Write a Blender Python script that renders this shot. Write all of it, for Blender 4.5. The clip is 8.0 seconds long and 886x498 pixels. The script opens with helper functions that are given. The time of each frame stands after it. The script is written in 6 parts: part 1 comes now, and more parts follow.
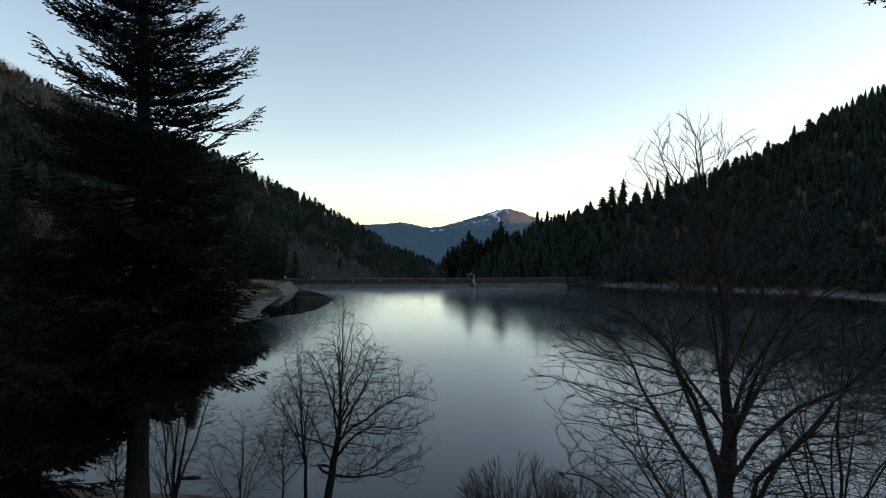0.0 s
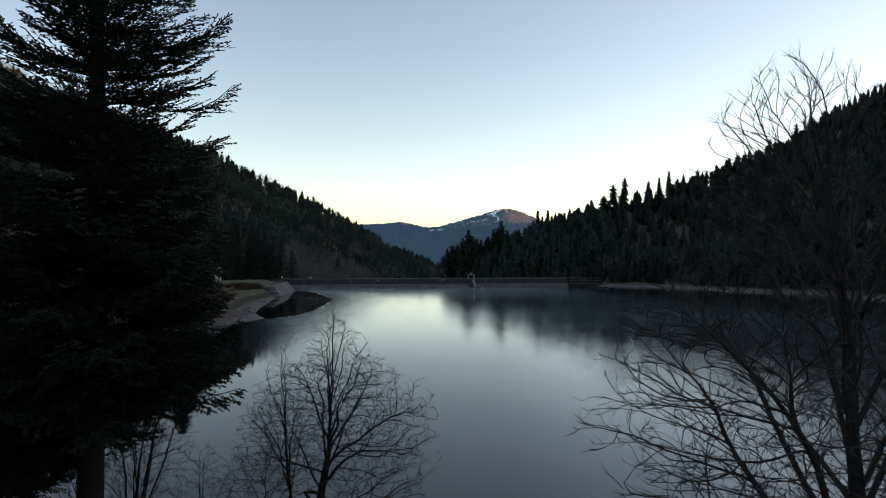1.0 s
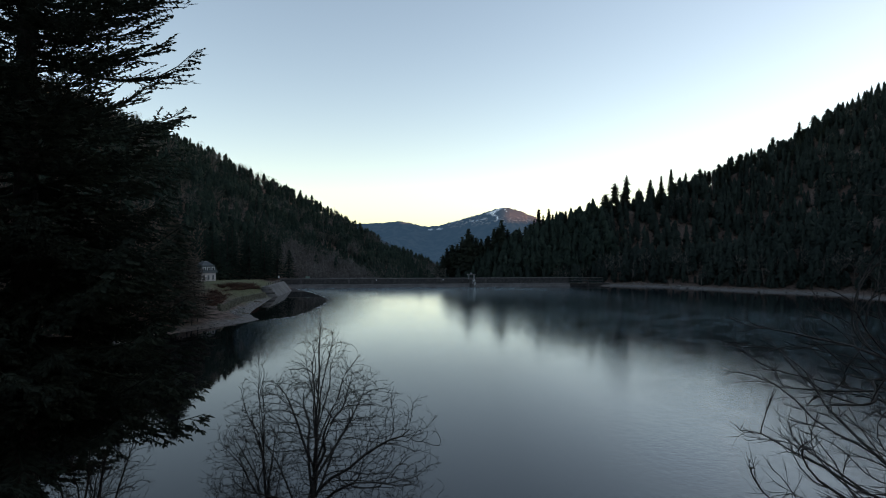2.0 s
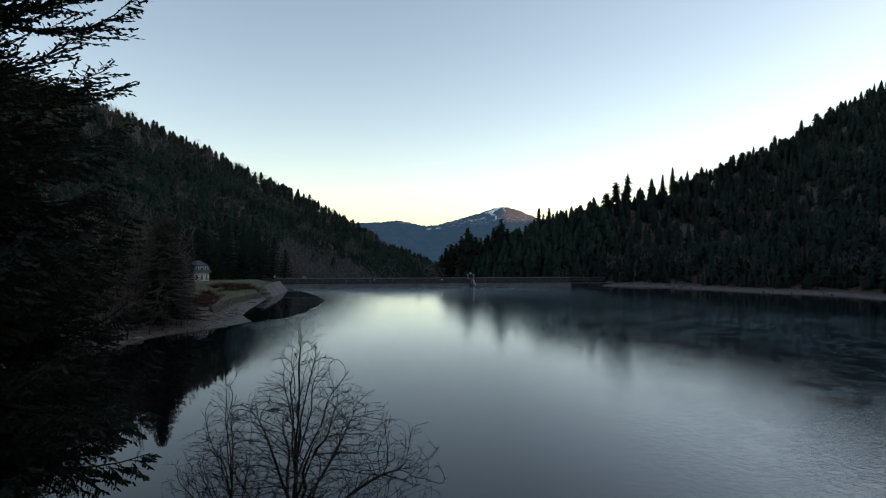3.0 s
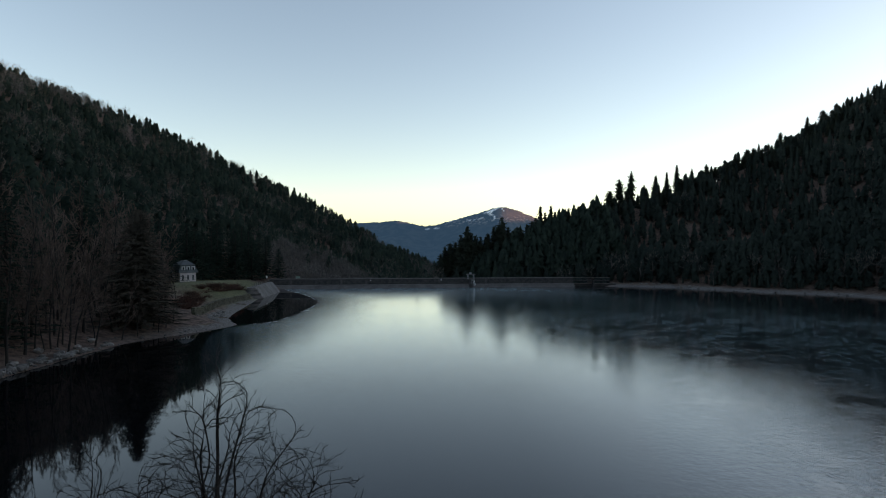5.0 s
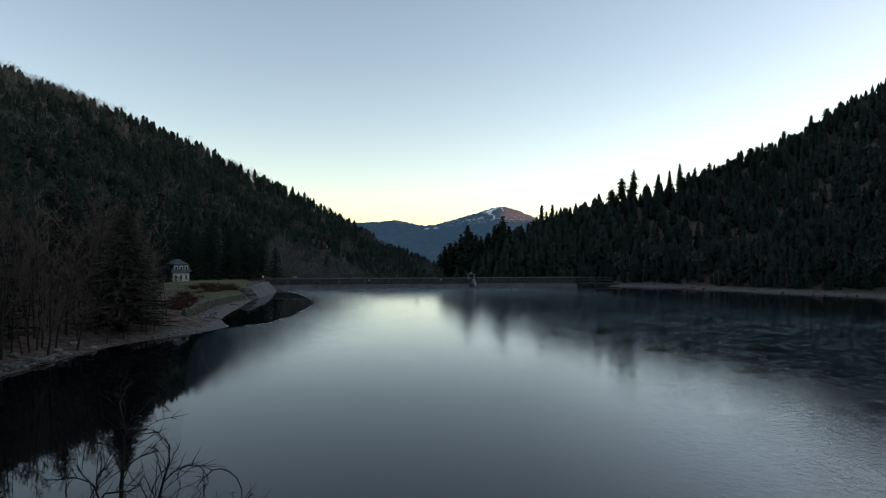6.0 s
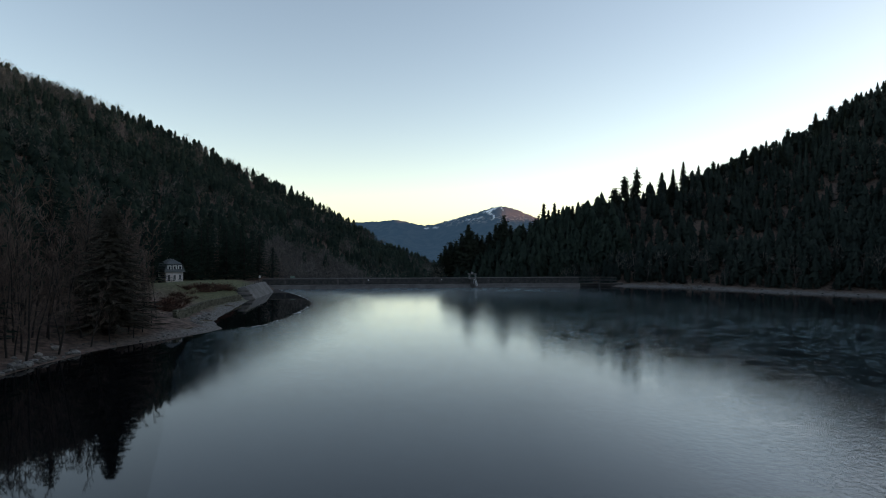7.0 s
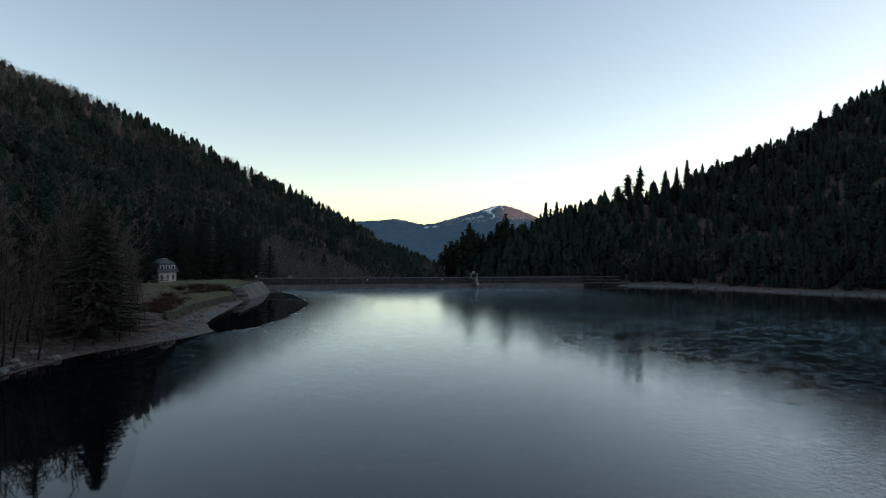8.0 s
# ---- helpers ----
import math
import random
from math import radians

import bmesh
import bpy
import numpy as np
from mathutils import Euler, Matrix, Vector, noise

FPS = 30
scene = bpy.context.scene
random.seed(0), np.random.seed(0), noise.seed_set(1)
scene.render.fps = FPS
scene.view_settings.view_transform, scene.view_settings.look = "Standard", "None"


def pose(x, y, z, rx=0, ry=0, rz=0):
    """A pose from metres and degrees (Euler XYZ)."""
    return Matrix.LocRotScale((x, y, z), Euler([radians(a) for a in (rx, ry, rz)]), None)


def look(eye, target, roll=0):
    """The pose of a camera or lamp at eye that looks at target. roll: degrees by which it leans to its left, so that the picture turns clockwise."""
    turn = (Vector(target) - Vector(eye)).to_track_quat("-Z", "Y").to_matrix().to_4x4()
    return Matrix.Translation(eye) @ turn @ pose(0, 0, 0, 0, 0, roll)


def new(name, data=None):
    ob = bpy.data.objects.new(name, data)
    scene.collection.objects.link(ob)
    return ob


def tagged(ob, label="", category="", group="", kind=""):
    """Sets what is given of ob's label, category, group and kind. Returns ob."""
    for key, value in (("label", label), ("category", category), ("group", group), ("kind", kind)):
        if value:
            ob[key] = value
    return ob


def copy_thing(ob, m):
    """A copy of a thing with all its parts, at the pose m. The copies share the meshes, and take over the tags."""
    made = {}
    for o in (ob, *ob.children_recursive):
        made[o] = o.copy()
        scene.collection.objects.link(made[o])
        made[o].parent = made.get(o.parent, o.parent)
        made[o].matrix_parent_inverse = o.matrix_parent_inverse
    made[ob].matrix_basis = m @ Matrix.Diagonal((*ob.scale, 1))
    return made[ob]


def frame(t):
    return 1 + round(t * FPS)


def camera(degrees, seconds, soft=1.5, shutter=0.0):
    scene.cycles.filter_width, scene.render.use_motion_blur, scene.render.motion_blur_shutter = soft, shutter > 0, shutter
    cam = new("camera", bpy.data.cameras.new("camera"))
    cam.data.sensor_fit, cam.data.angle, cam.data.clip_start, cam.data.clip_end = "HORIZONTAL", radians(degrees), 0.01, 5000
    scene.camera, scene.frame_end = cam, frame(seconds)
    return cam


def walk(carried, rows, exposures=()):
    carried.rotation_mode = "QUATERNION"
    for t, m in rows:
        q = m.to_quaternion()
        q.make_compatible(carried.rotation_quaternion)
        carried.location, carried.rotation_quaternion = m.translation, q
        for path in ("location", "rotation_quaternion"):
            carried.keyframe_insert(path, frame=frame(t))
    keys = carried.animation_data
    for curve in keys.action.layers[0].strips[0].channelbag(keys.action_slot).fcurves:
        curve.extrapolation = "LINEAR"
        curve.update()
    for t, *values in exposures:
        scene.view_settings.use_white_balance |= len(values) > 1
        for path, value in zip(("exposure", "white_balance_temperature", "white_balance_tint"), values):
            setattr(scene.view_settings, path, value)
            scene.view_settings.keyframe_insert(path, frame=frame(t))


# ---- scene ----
import collections

cam = camera(73.0, 8.0, soft=1.1)
PATH = [
    (0, 0.80, 0.10, 17.20, 92.55, 90.20),
    (0.5, 0.62, 2.10, 17.20, 92.50, 90.20),
    (1, 0.41, 4.45, 17.19, 92.45, 90.17),
    (1.5, 0.19, 6.80, 17.17, 92.42, 90.14),
    (3, -0.45, 14.05, 17.09, 92.23, 90.05),
    (3.5, -0.66, 16.50, 17.02, 92.17, 90.05),
    (4, -0.78, 18.95, 16.93, 92.13, 90.07),
    (4.5, -0.92, 21.30, 16.80, 92.10, 90.07),
    (6, -1.49, 28.85, 16.43, 92.02, 90.04),
    (6.5, -1.77, 31.30, 16.35, 92.00, 90.02),
    (7, -2.08, 33.95, 16.31, 91.99, 90.01),
    (7.5, -2.38, 36.50, 16.28, 91.98, 89.98),
    (8, -2.63, 39.10, 16.30, 91.97, 89.92),
]
walk(cam, [(t, pose(x, y, z, pitch, -0.12, yaw - 90)) for t, x, y, z, yaw, pitch in PATH], [(0, 1.86, 8950, 18), (1.5, 1.84, 8950, 18), (4, 1.76, 8950, 18), (8, 1.71, 8950, 18)])

# ---- light: the sun is behind the right-hand hill, the valley lies in sky light ----
SUN_AZ, SUN_EL = 74.0, 7.0   # degrees clockwise from the way ahead (+y), degrees up
world = bpy.data.worlds.new("world")
scene.world = world
world.use_nodes = True
wn = world.node_tree
wbg = wn.nodes["Background"]
sky = wn.nodes.new("ShaderNodeTexSky")
sky.sky_type = "NISHITA"
sky.sun_disc = False
sky.sun_elevation = radians(SUN_EL)
sky.sun_rotation = radians(SUN_AZ)
sky.altitude = 600
sky.air_density = 0.86
sky.dust_density = 0.7
sky.ozone_density = 1.55
wn.links.new(sky.outputs[0], wbg.inputs[0])
wbg.inputs[1].default_value = 0.118

sun_data = bpy.data.lights.new("sun", "SUN")
sun_data.energy = 0.75
sun_data.angle = radians(0.6)
sun_data.color = (1.0, 0.62, 0.40)
sun = new("sun", sun_data)
sa, se = radians(SUN_AZ), radians(SUN_EL)
sun.matrix_world = look((0, 0, 300), (-math.sin(sa) * math.cos(se) * 100, -math.cos(sa) * math.cos(se) * 100, 300 - 100 * math.sin(se)))


# ---- small helpers ----
def mesh_np(name, v, f):
    """A mesh from an n x 3 array of points and an m x k array of faces."""
    v, f = np.asarray(v, np.float32), np.asarray(f, np.int32)
    me = bpy.data.meshes.new(name)
    me.vertices.add(len(v))
    me.vertices.foreach_set("co", v.ravel())
    me.loops.add(f.size)
    me.loops.foreach_set("vertex_index", f.ravel())
    me.polygons.add(len(f))
    me.polygons.foreach_set("loop_start", np.arange(0, f.size, f.shape[1], dtype=np.int32))
    me.update(calc_edges=True)
    return me


def smooth(me):
    me.polygons.foreach_set("use_smooth", np.ones(len(me.polygons), bool))
    return me


def join(chunks):
    """Joins (points, faces) chunks with equal face sizes."""
    vs, fs, n = [], [], 0
    for v, f in chunks:
        vs.append(v)
        fs.append(f + n)
        n += len(v)
    return np.concatenate(vs), np.concatenate(fs)


def thing(name, label, category, at=(0, 0, 0), group="", kind=""):
    ob = new(name)
    ob.location = at
    return tagged(ob, label, category, group, kind)


def child(name, me, material, parent, label="", m=None):
    ob = new(name, me)
    if material is not None and not me.materials:
        me.materials.append(material)
    ob.parent = parent
    if m is not None:
        ob.matrix_basis = m
    if label:
        tagged(ob, label)
    return ob


def part(name, bm, material, parent, label="", m=None):
    me = bpy.data.meshes.new(name)
    bm.to_mesh(me)
    bm.free()
    return child(name, me, material, parent, label, m)


def box(bm, x0, x1, y0, y1, z0, z1, bevel=0.0, m=None):
    r = bmesh.ops.create_cube(bm, size=1, matrix=Matrix.Translation(((x0 + x1) / 2, (y0 + y1) / 2, (z0 + z1) / 2)) @ Matrix.Diagonal((x1 - x0, y1 - y0, z1 - z0, 1)))
    vs = r["verts"]
    if bevel:
        es = list({e for v in vs for e in v.link_edges})
        b = bmesh.ops.bevel(bm, geom=es, offset=bevel, segments=1, affect="EDGES")
        vs = list({v for f in b["faces"] for v in f.verts} | {v for v in vs if v.is_valid})
    if m is not None:
        bmesh.ops.transform(bm, matrix=m, verts=[v for v in vs if v.is_valid])
    return vs


def tubes(paths, radii, sides):
    """Tapered tubes: paths n x k x 3, radii n x k."""
    p, r = np.asarray(paths, float), np.asarray(radii, float)
    n, k, _ = p.shape
    d = np.gradient(p, axis=1)
    d /= np.linalg.norm(d, axis=2, keepdims=True) + 1e-9
    ref = np.where(np.abs(d[..., 2:3]) > 0.9, np.array([1.0, 0, 0]), np.array([0, 0, 1.0]))
    a = np.cross(d, ref)
    a /= np.linalg.norm(a, axis=2, keepdims=True) + 1e-9
    b = np.cross(d, a)
    ang = np.arange(sides) * 2 * np.pi / sides
    v = p[:, :, None, :] + r[:, :, None, None] * (a[:, :, None, :] * np.cos(ang)[None, None, :, None] + b[:, :, None, :] * np.sin(ang)[None, None, :, None])
    i = np.arange(n * k * sides).reshape(n, k, sides)
    f = np.stack([i[:, :-1, :], np.roll(i, -1, 2)[:, :-1, :], np.roll(i, -1, 2)[:, 1:, :], i[:, 1:, :]], -1)
    return v.reshape(-1, 3), f.reshape(-1, 4)


def value_noise(x, y, seed=0):
    """Smooth value noise of period 1 in arrays, -1 to 1."""
    xi, yi = np.floor(x), np.floor(y)
    u, w = x - xi, y - yi
    u, w = u * u * (3 - 2 * u), w * w * (3 - 2 * w)

    def h(a, b):
        s = np.sin(a * 127.1 + b * 311.7 + seed * 74.7) * 43758.5453
        return (s - np.floor(s)) * 2 - 1
    return (h(xi, yi) * (1 - u) + h(xi + 1, yi) * u) * (1 - w) + (h(xi, yi + 1) * (1 - u) + h(xi + 1, yi + 1) * u) * w


# ---- materials ----
def material(name):
    mat = bpy.data.materials.new(name)
    mat.use_nodes = True
    nt = mat.node_tree
    return mat, nt, nt.nodes["Principled BSDF"]


def rough_material(name, dark, light, scale=3.0, fine=30.0, roughness=0.85, bump=0.3, rand=0.0, stretch=(1, 1, 1), per_island=False, specular=0.3):
    """Two colours mixed by noise at two scales, with relief; rand varies the value from piece to piece."""
    mat, nt, bsdf = material(name)
    n, l = nt.nodes, nt.links
    tc = n.new("ShaderNodeTexCoord")
    mp = n.new("ShaderNodeMapping")
    mp.inputs["Scale"].default_value = stretch
    l.new(tc.outputs["Object"], mp.inputs["Vector"])
    a = n.new("ShaderNodeTexNoise")
    a.inputs["Scale"].default_value, a.inputs["Detail"].default_value = scale, 6
    b = n.new("ShaderNodeTexNoise")
    b.inputs["Scale"].default_value, b.inputs["Detail"].default_value = fine, 4
    l.new(mp.outputs[0], a.inputs["Vector"])
    l.new(mp.outputs[0], b.inputs["Vector"])
    s = n.new("ShaderNodeMath")
    s.operation = "MULTIPLY_ADD"
    s.inputs[1].default_value = 0.45
    l.new(b.outputs[0], s.inputs[0])
    h = n.new("ShaderNodeMath")
    h.operation = "MULTIPLY"
    h.inputs[1].default_value = 0.55
    l.new(a.outputs[0], h.inputs[0])
    l.new(h.outputs[0], s.inputs[2])
    ramp = n.new("ShaderNodeValToRGB")
    ramp.color_ramp.elements[0].position, ramp.color_ramp.elements[1].position = 0.36, 0.64
    ramp.color_ramp.elements[0].color, ramp.color_ramp.elements[1].color = (*dark, 1), (*light, 1)
    l.new(s.outputs[0], ramp.inputs[0])
    out = ramp.outputs[0]
    if rand:
        if per_island:
            src = n.new("ShaderNodeNewGeometry").outputs["Random Per Island"]
        else:
            src = n.new("ShaderNodeObjectInfo").outputs["Random"]
        mr = n.new("ShaderNodeMapRange")
        mr.inputs["To Min"].default_value, mr.inputs["To Max"].default_value = 1 - rand, 1 + rand
        l.new(src, mr.inputs["Value"])
        hs = n.new("ShaderNodeHueSaturation")
        l.new(out, hs.inputs["Color"])
        l.new(mr.outputs[0], hs.inputs["Value"])
        out = hs.outputs[0]
    l.new(out, bsdf.inputs["Base Color"])
    bsdf.inputs["Roughness"].default_value = roughness
    bsdf.inputs["Specular IOR Level"].default_value = specular
    if bump:
        bp = n.new("ShaderNodeBump")
        bp.inputs["Strength"].default_value = bump
        bp.inputs["Distance"].default_value = 0.05
        l.new(s.outputs[0], bp.inputs["Height"])
        l.new(bp.outputs[0], bsdf.inputs["Normal"])
    return mat


bark = rough_material("bark", (0.020, 0.017, 0.015), (0.060, 0.050, 0.043), 2.0, 14.0, 0.9, 0.6, stretch=(1, 1, 0.25))
twig_bark = rough_material("twig_bark", (0.024, 0.020, 0.018), (0.058, 0.049, 0.043), 2.0, 14.0, 0.9, 0)
pale_twig = rough_material("pale_twig", (0.034, 0.029, 0.026), (0.092, 0.080, 0.072), 2.0, 14.0, 0.9, 0)
grey_bark = rough_material("grey_bark", (0.090, 0.066, 0.055), (0.210, 0.156, 0.130), 1.0, 6.0, 0.95, 0, rand=0.35, specular=0.1)
needle = rough_material("needle", (0.017, 0.023, 0.017), (0.040, 0.050, 0.034), 0.8, 9.0, 0.85, 0, rand=0.25, specular=0.12)
needle_far = rough_material("needle_far", (0.020, 0.034, 0.027), (0.047, 0.069, 0.053), 0.02, 0.2, 0.95, 0, rand=0.15, per_island=True, specular=0.04)


def leafy(mat, share):
    """Needles pass part of the light on."""
    nt = mat.node_tree
    n, l = nt.nodes, nt.links
    bsdf = n["Principled BSDF"]
    out = [q for q in n if q.type == "OUTPUT_MATERIAL"][0]
    tl, mx = n.new("ShaderNodeBsdfTranslucent"), n.new("ShaderNodeMixShader")
    mx.inputs[0].default_value = share
    l.new(bsdf.inputs["Base Color"].links[0].from_socket, tl.inputs["Color"])
    l.new(bsdf.outputs[0], mx.inputs[1])
    l.new(tl.outputs[0], mx.inputs[2])
    l.new(mx.outputs[0], out.inputs["Surface"])


dull_needle = rough_material("dull_needle", (0.055, 0.050, 0.040), (0.120, 0.105, 0.086), 0.8, 9.0, 0.9, 0, specular=0.05)
# needle_far made darker: the right hill's shade is put into this colour
needle_shaded = rough_material("needle_shaded", (0.016, 0.024, 0.021), (0.036, 0.049, 0.040), 0.02, 0.2, 0.95, 0, rand=0.15, per_island=True, specular=0.04)
leafy(needle_far, 0.25)
leafy(needle, 0.3)
bare_far = rough_material("bare_far", (0.088, 0.080, 0.074), (0.190, 0.174, 0.162), 0.02, 0.2, 0.95, 0, rand=0.35, per_island=True, specular=0.04)
stone = rough_material("stone", (0.038, 0.035, 0.034), (0.112, 0.100, 0.096), 0.8, 9.0, 0.85, 0.5, rand=0.3)
rock_mat = rough_material("rock", (0.075, 0.070, 0.064), (0.225, 0.210, 0.195), 1.2, 9.0, 0.85, 0.6, rand=0.45)
course_stone = rough_material("course_stone", (0.05, 0.046, 0.043), (0.15, 0.14, 0.13), 0.5, 5.0, 0.85, 0.5, rand=0.35)
pale_face = rough_material("pale_face", (0.085, 0.075, 0.071), (0.170, 0.152, 0.145), 0.3, 4.0, 0.85, 0.2)
revetment = rough_material("revetment", (0.085, 0.080, 0.078), (0.19, 0.178, 0.172), 0.4, 3.0, 0.85, 0.4, rand=0.2)
concrete = rough_material("concrete", (0.11, 0.10, 0.097), (0.22, 0.205, 0.195), 0.25, 4.0, 0.8, 0.2)
plaster = rough_material("plaster", (0.74, 0.66, 0.63), (0.86, 0.79, 0.76), 0.5, 6.0, 0.85, 0.1)
slate = rough_material("slate", (0.065, 0.078, 0.080), (0.12, 0.135, 0.14), 0.8, 8.0, 0.6, 0.3)
white_paint = rough_material("white_paint", (0.70, 0.70, 0.68), (0.82, 0.82, 0.80), 2, 20, 0.5, 0.05)
dark_metal = rough_material("dark_metal", (0.03, 0.03, 0.032), (0.07, 0.07, 0.07), 3, 20, 0.5, 0.1)
grey_metal = rough_material("grey_metal", (0.22, 0.23, 0.24), (0.36, 0.37, 0.38), 3, 20, 0.5, 0.1)
wood = rough_material("wood", (0.10, 0.075, 0.055), (0.22, 0.17, 0.13), 1.5, 12, 0.8, 0.4, stretch=(1, 1, 0.2))
rust_shrub = rough_material("rust_shrub", (0.050, 0.024, 0.018), (0.13, 0.058, 0.038), 0.8, 6.0, 0.9, 0, rand=0.3)


def glass_material():
    mat, nt, bsdf = material("window_glass")
    bsdf.inputs["Base Color"].default_value = (0.03, 0.035, 0.04, 1)
    bsdf.inputs["Roughness"].default_value = 0.08
    return mat


glass = glass_material()


def ground_material():
    """Grass, leaf litter, gravel at the water's edge and bare forest soil, by height and noise."""
    mat, nt, bsdf = material("ground")
    n, l = nt.nodes, nt.links
    geo = n.new("ShaderNodeNewGeometry")
    sep = n.new("ShaderNodeSeparateXYZ")
    l.new(geo.outputs["Position"], sep.inputs[0])

    def tex(scale, detail=6):
        t = n.new("ShaderNodeTexNoise")
        t.inputs["Scale"].default_value, t.inputs["Detail"].default_value = scale, detail
        l.new(geo.outputs["Position"], t.inputs["Vector"])
        return t.outputs[0]

    def ramp(src, c0, c1, p0=0.38, p1=0.62):
        r = n.new("ShaderNodeValToRGB")
        r.color_ramp.elements[0].position, r.color_ramp.elements[1].position = p0, p1
        r.color_ramp.elements[0].color, r.color_ramp.elements[1].color = (*c0, 1), (*c1, 1)
        l.new(src, r.inputs[0])
        return r.outputs[0]

    def mix(fac, a, b):
        m = n.new("ShaderNodeMix")
        m.data_type = "RGBA"
        l.new(fac, m.inputs[0])
        l.new(a, m.inputs[6])
        l.new(b, m.inputs[7])
        return m.outputs[2]
    soil = ramp(tex(0.9), (0.072, 0.049, 0.040), (0.180, 0.121, 0.099))
    grass = ramp(tex(1.6), (0.070, 0.076, 0.040), (0.155, 0.150, 0.085))
    gravel = ramp(tex(2.5, 9), (0.085, 0.076, 0.070), (0.225, 0.204, 0.188))
    mr = n.new("ShaderNodeMath")
    mr.operation = "MULTIPLY_ADD"
    mr.inputs[1].default_value = 1.6
    l.new(tex(0.35), mr.inputs[0])
    l.new(sep.outputs[2], mr.inputs[2])
    edge_map = n.new("ShaderNodeMapRange")
    edge_map.inputs["From Min"].default_value, edge_map.inputs["From Max"].default_value = 1.25, 1.75
    edge_map.inputs["To Min"].default_value, edge_map.inputs["To Max"].default_value = 1, 0
    l.new(mr.outputs[0], edge_map.inputs["Value"])
    # the lawn round the house on the bench above the bay
    vd = n.new("ShaderNodeVectorMath")
    vd.operation = "DISTANCE"
    vd.inputs[1].default_value = (-84, 222, 6)
    l.new(geo.outputs["Position"], vd.inputs[0])
    lawn = n.new("ShaderNodeMapRange")
    lawn.inputs["From Min"].default_value, lawn.inputs["From Max"].default_value = 26, 48
    lawn.inputs["To Min"].default_value, lawn.inputs["To Max"].default_value = 1, 0
    l.new(vd.outputs["Value"], lawn.inputs["Value"])
    col = mix(lawn.outputs[0], soil, grass)
    # gravel lies on the spit, below the wall and along the far right shore; the wooded bank stays dark soil
    vs = n.new("ShaderNodeVectorMath")
    vs.operation = "DISTANCE"
    vs.inputs[1].default_value = (-60, 178, 0.5)
    l.new(geo.outputs["Position"], vs.inputs[0])
    spit = n.new("ShaderNodeMapRange")
    spit.inputs["From Min"].default_value, spit.inputs["From Max"].default_value = 30, 52
    spit.inputs["To Min"].default_value, spit.inputs["To Max"].default_value = 1, 0.12
    l.new(vs.outputs["Value"], spit.inputs["Value"])
    east = n.new("ShaderNodeMapRange")
    east.inputs["From Min"].default_value, east.inputs["From Max"].default_value = 60, 70
    l.new(sep.outputs[0], east.inputs["Value"])
    far = n.new("ShaderNodeMath")
    far.operation = "MAXIMUM"
    l.new(spit.outputs[0], far.inputs[0])
    l.new(east.outputs[0], far.inputs[1])
    gfac = n.new("ShaderNodeMath")
    gfac.operation = "MULTIPLY"
    l.new(far.outputs[0], gfac.inputs[0])
    l.new(edge_map.outputs[0], gfac.inputs[1])
    col = mix(gfac.outputs[0], col, gravel)
    l.new(col, bsdf.inputs["Base Color"])
    bsdf.inputs["Roughness"].default_value = 0.95
    bsdf.inputs["Specular IOR Level"].default_value = 0.15
    bp = n.new("ShaderNodeBump")
    bp.inputs["Strength"].default_value, bp.inputs["Distance"].default_value = 0.6, 0.15
    l.new(tex(2.2, 8), bp.inputs["Height"])
    l.new(bp.outputs[0], bsdf.inputs["Normal"])
    return mat


def water_material():
    mat, nt, bsdf = material("open_water")
    n, l = nt.nodes, nt.links
    bsdf.inputs["Base Color"].default_value = (0.002, 0.003, 0.004, 1)
    bsdf.inputs["Roughness"].default_value = 0.03
    bsdf.inputs["IOR"].default_value = 1.36
    geo = n.new("ShaderNodeNewGeometry")
    t = n.new("ShaderNodeTexNoise")
    t.inputs["Scale"].default_value, t.inputs["Detail"].default_value = 0.8, 4
    l.new(geo.outputs["Position"], t.inputs["Vector"])
    bp = n.new("ShaderNodeBump")
    bp.inputs["Strength"].default_value, bp.inputs["Distance"].default_value = 0.05, 0.02
    l.new(t.outputs[0], bp.inputs["Height"])
    l.new(bp.outputs[0], bsdf.inputs["Normal"])
    return mat


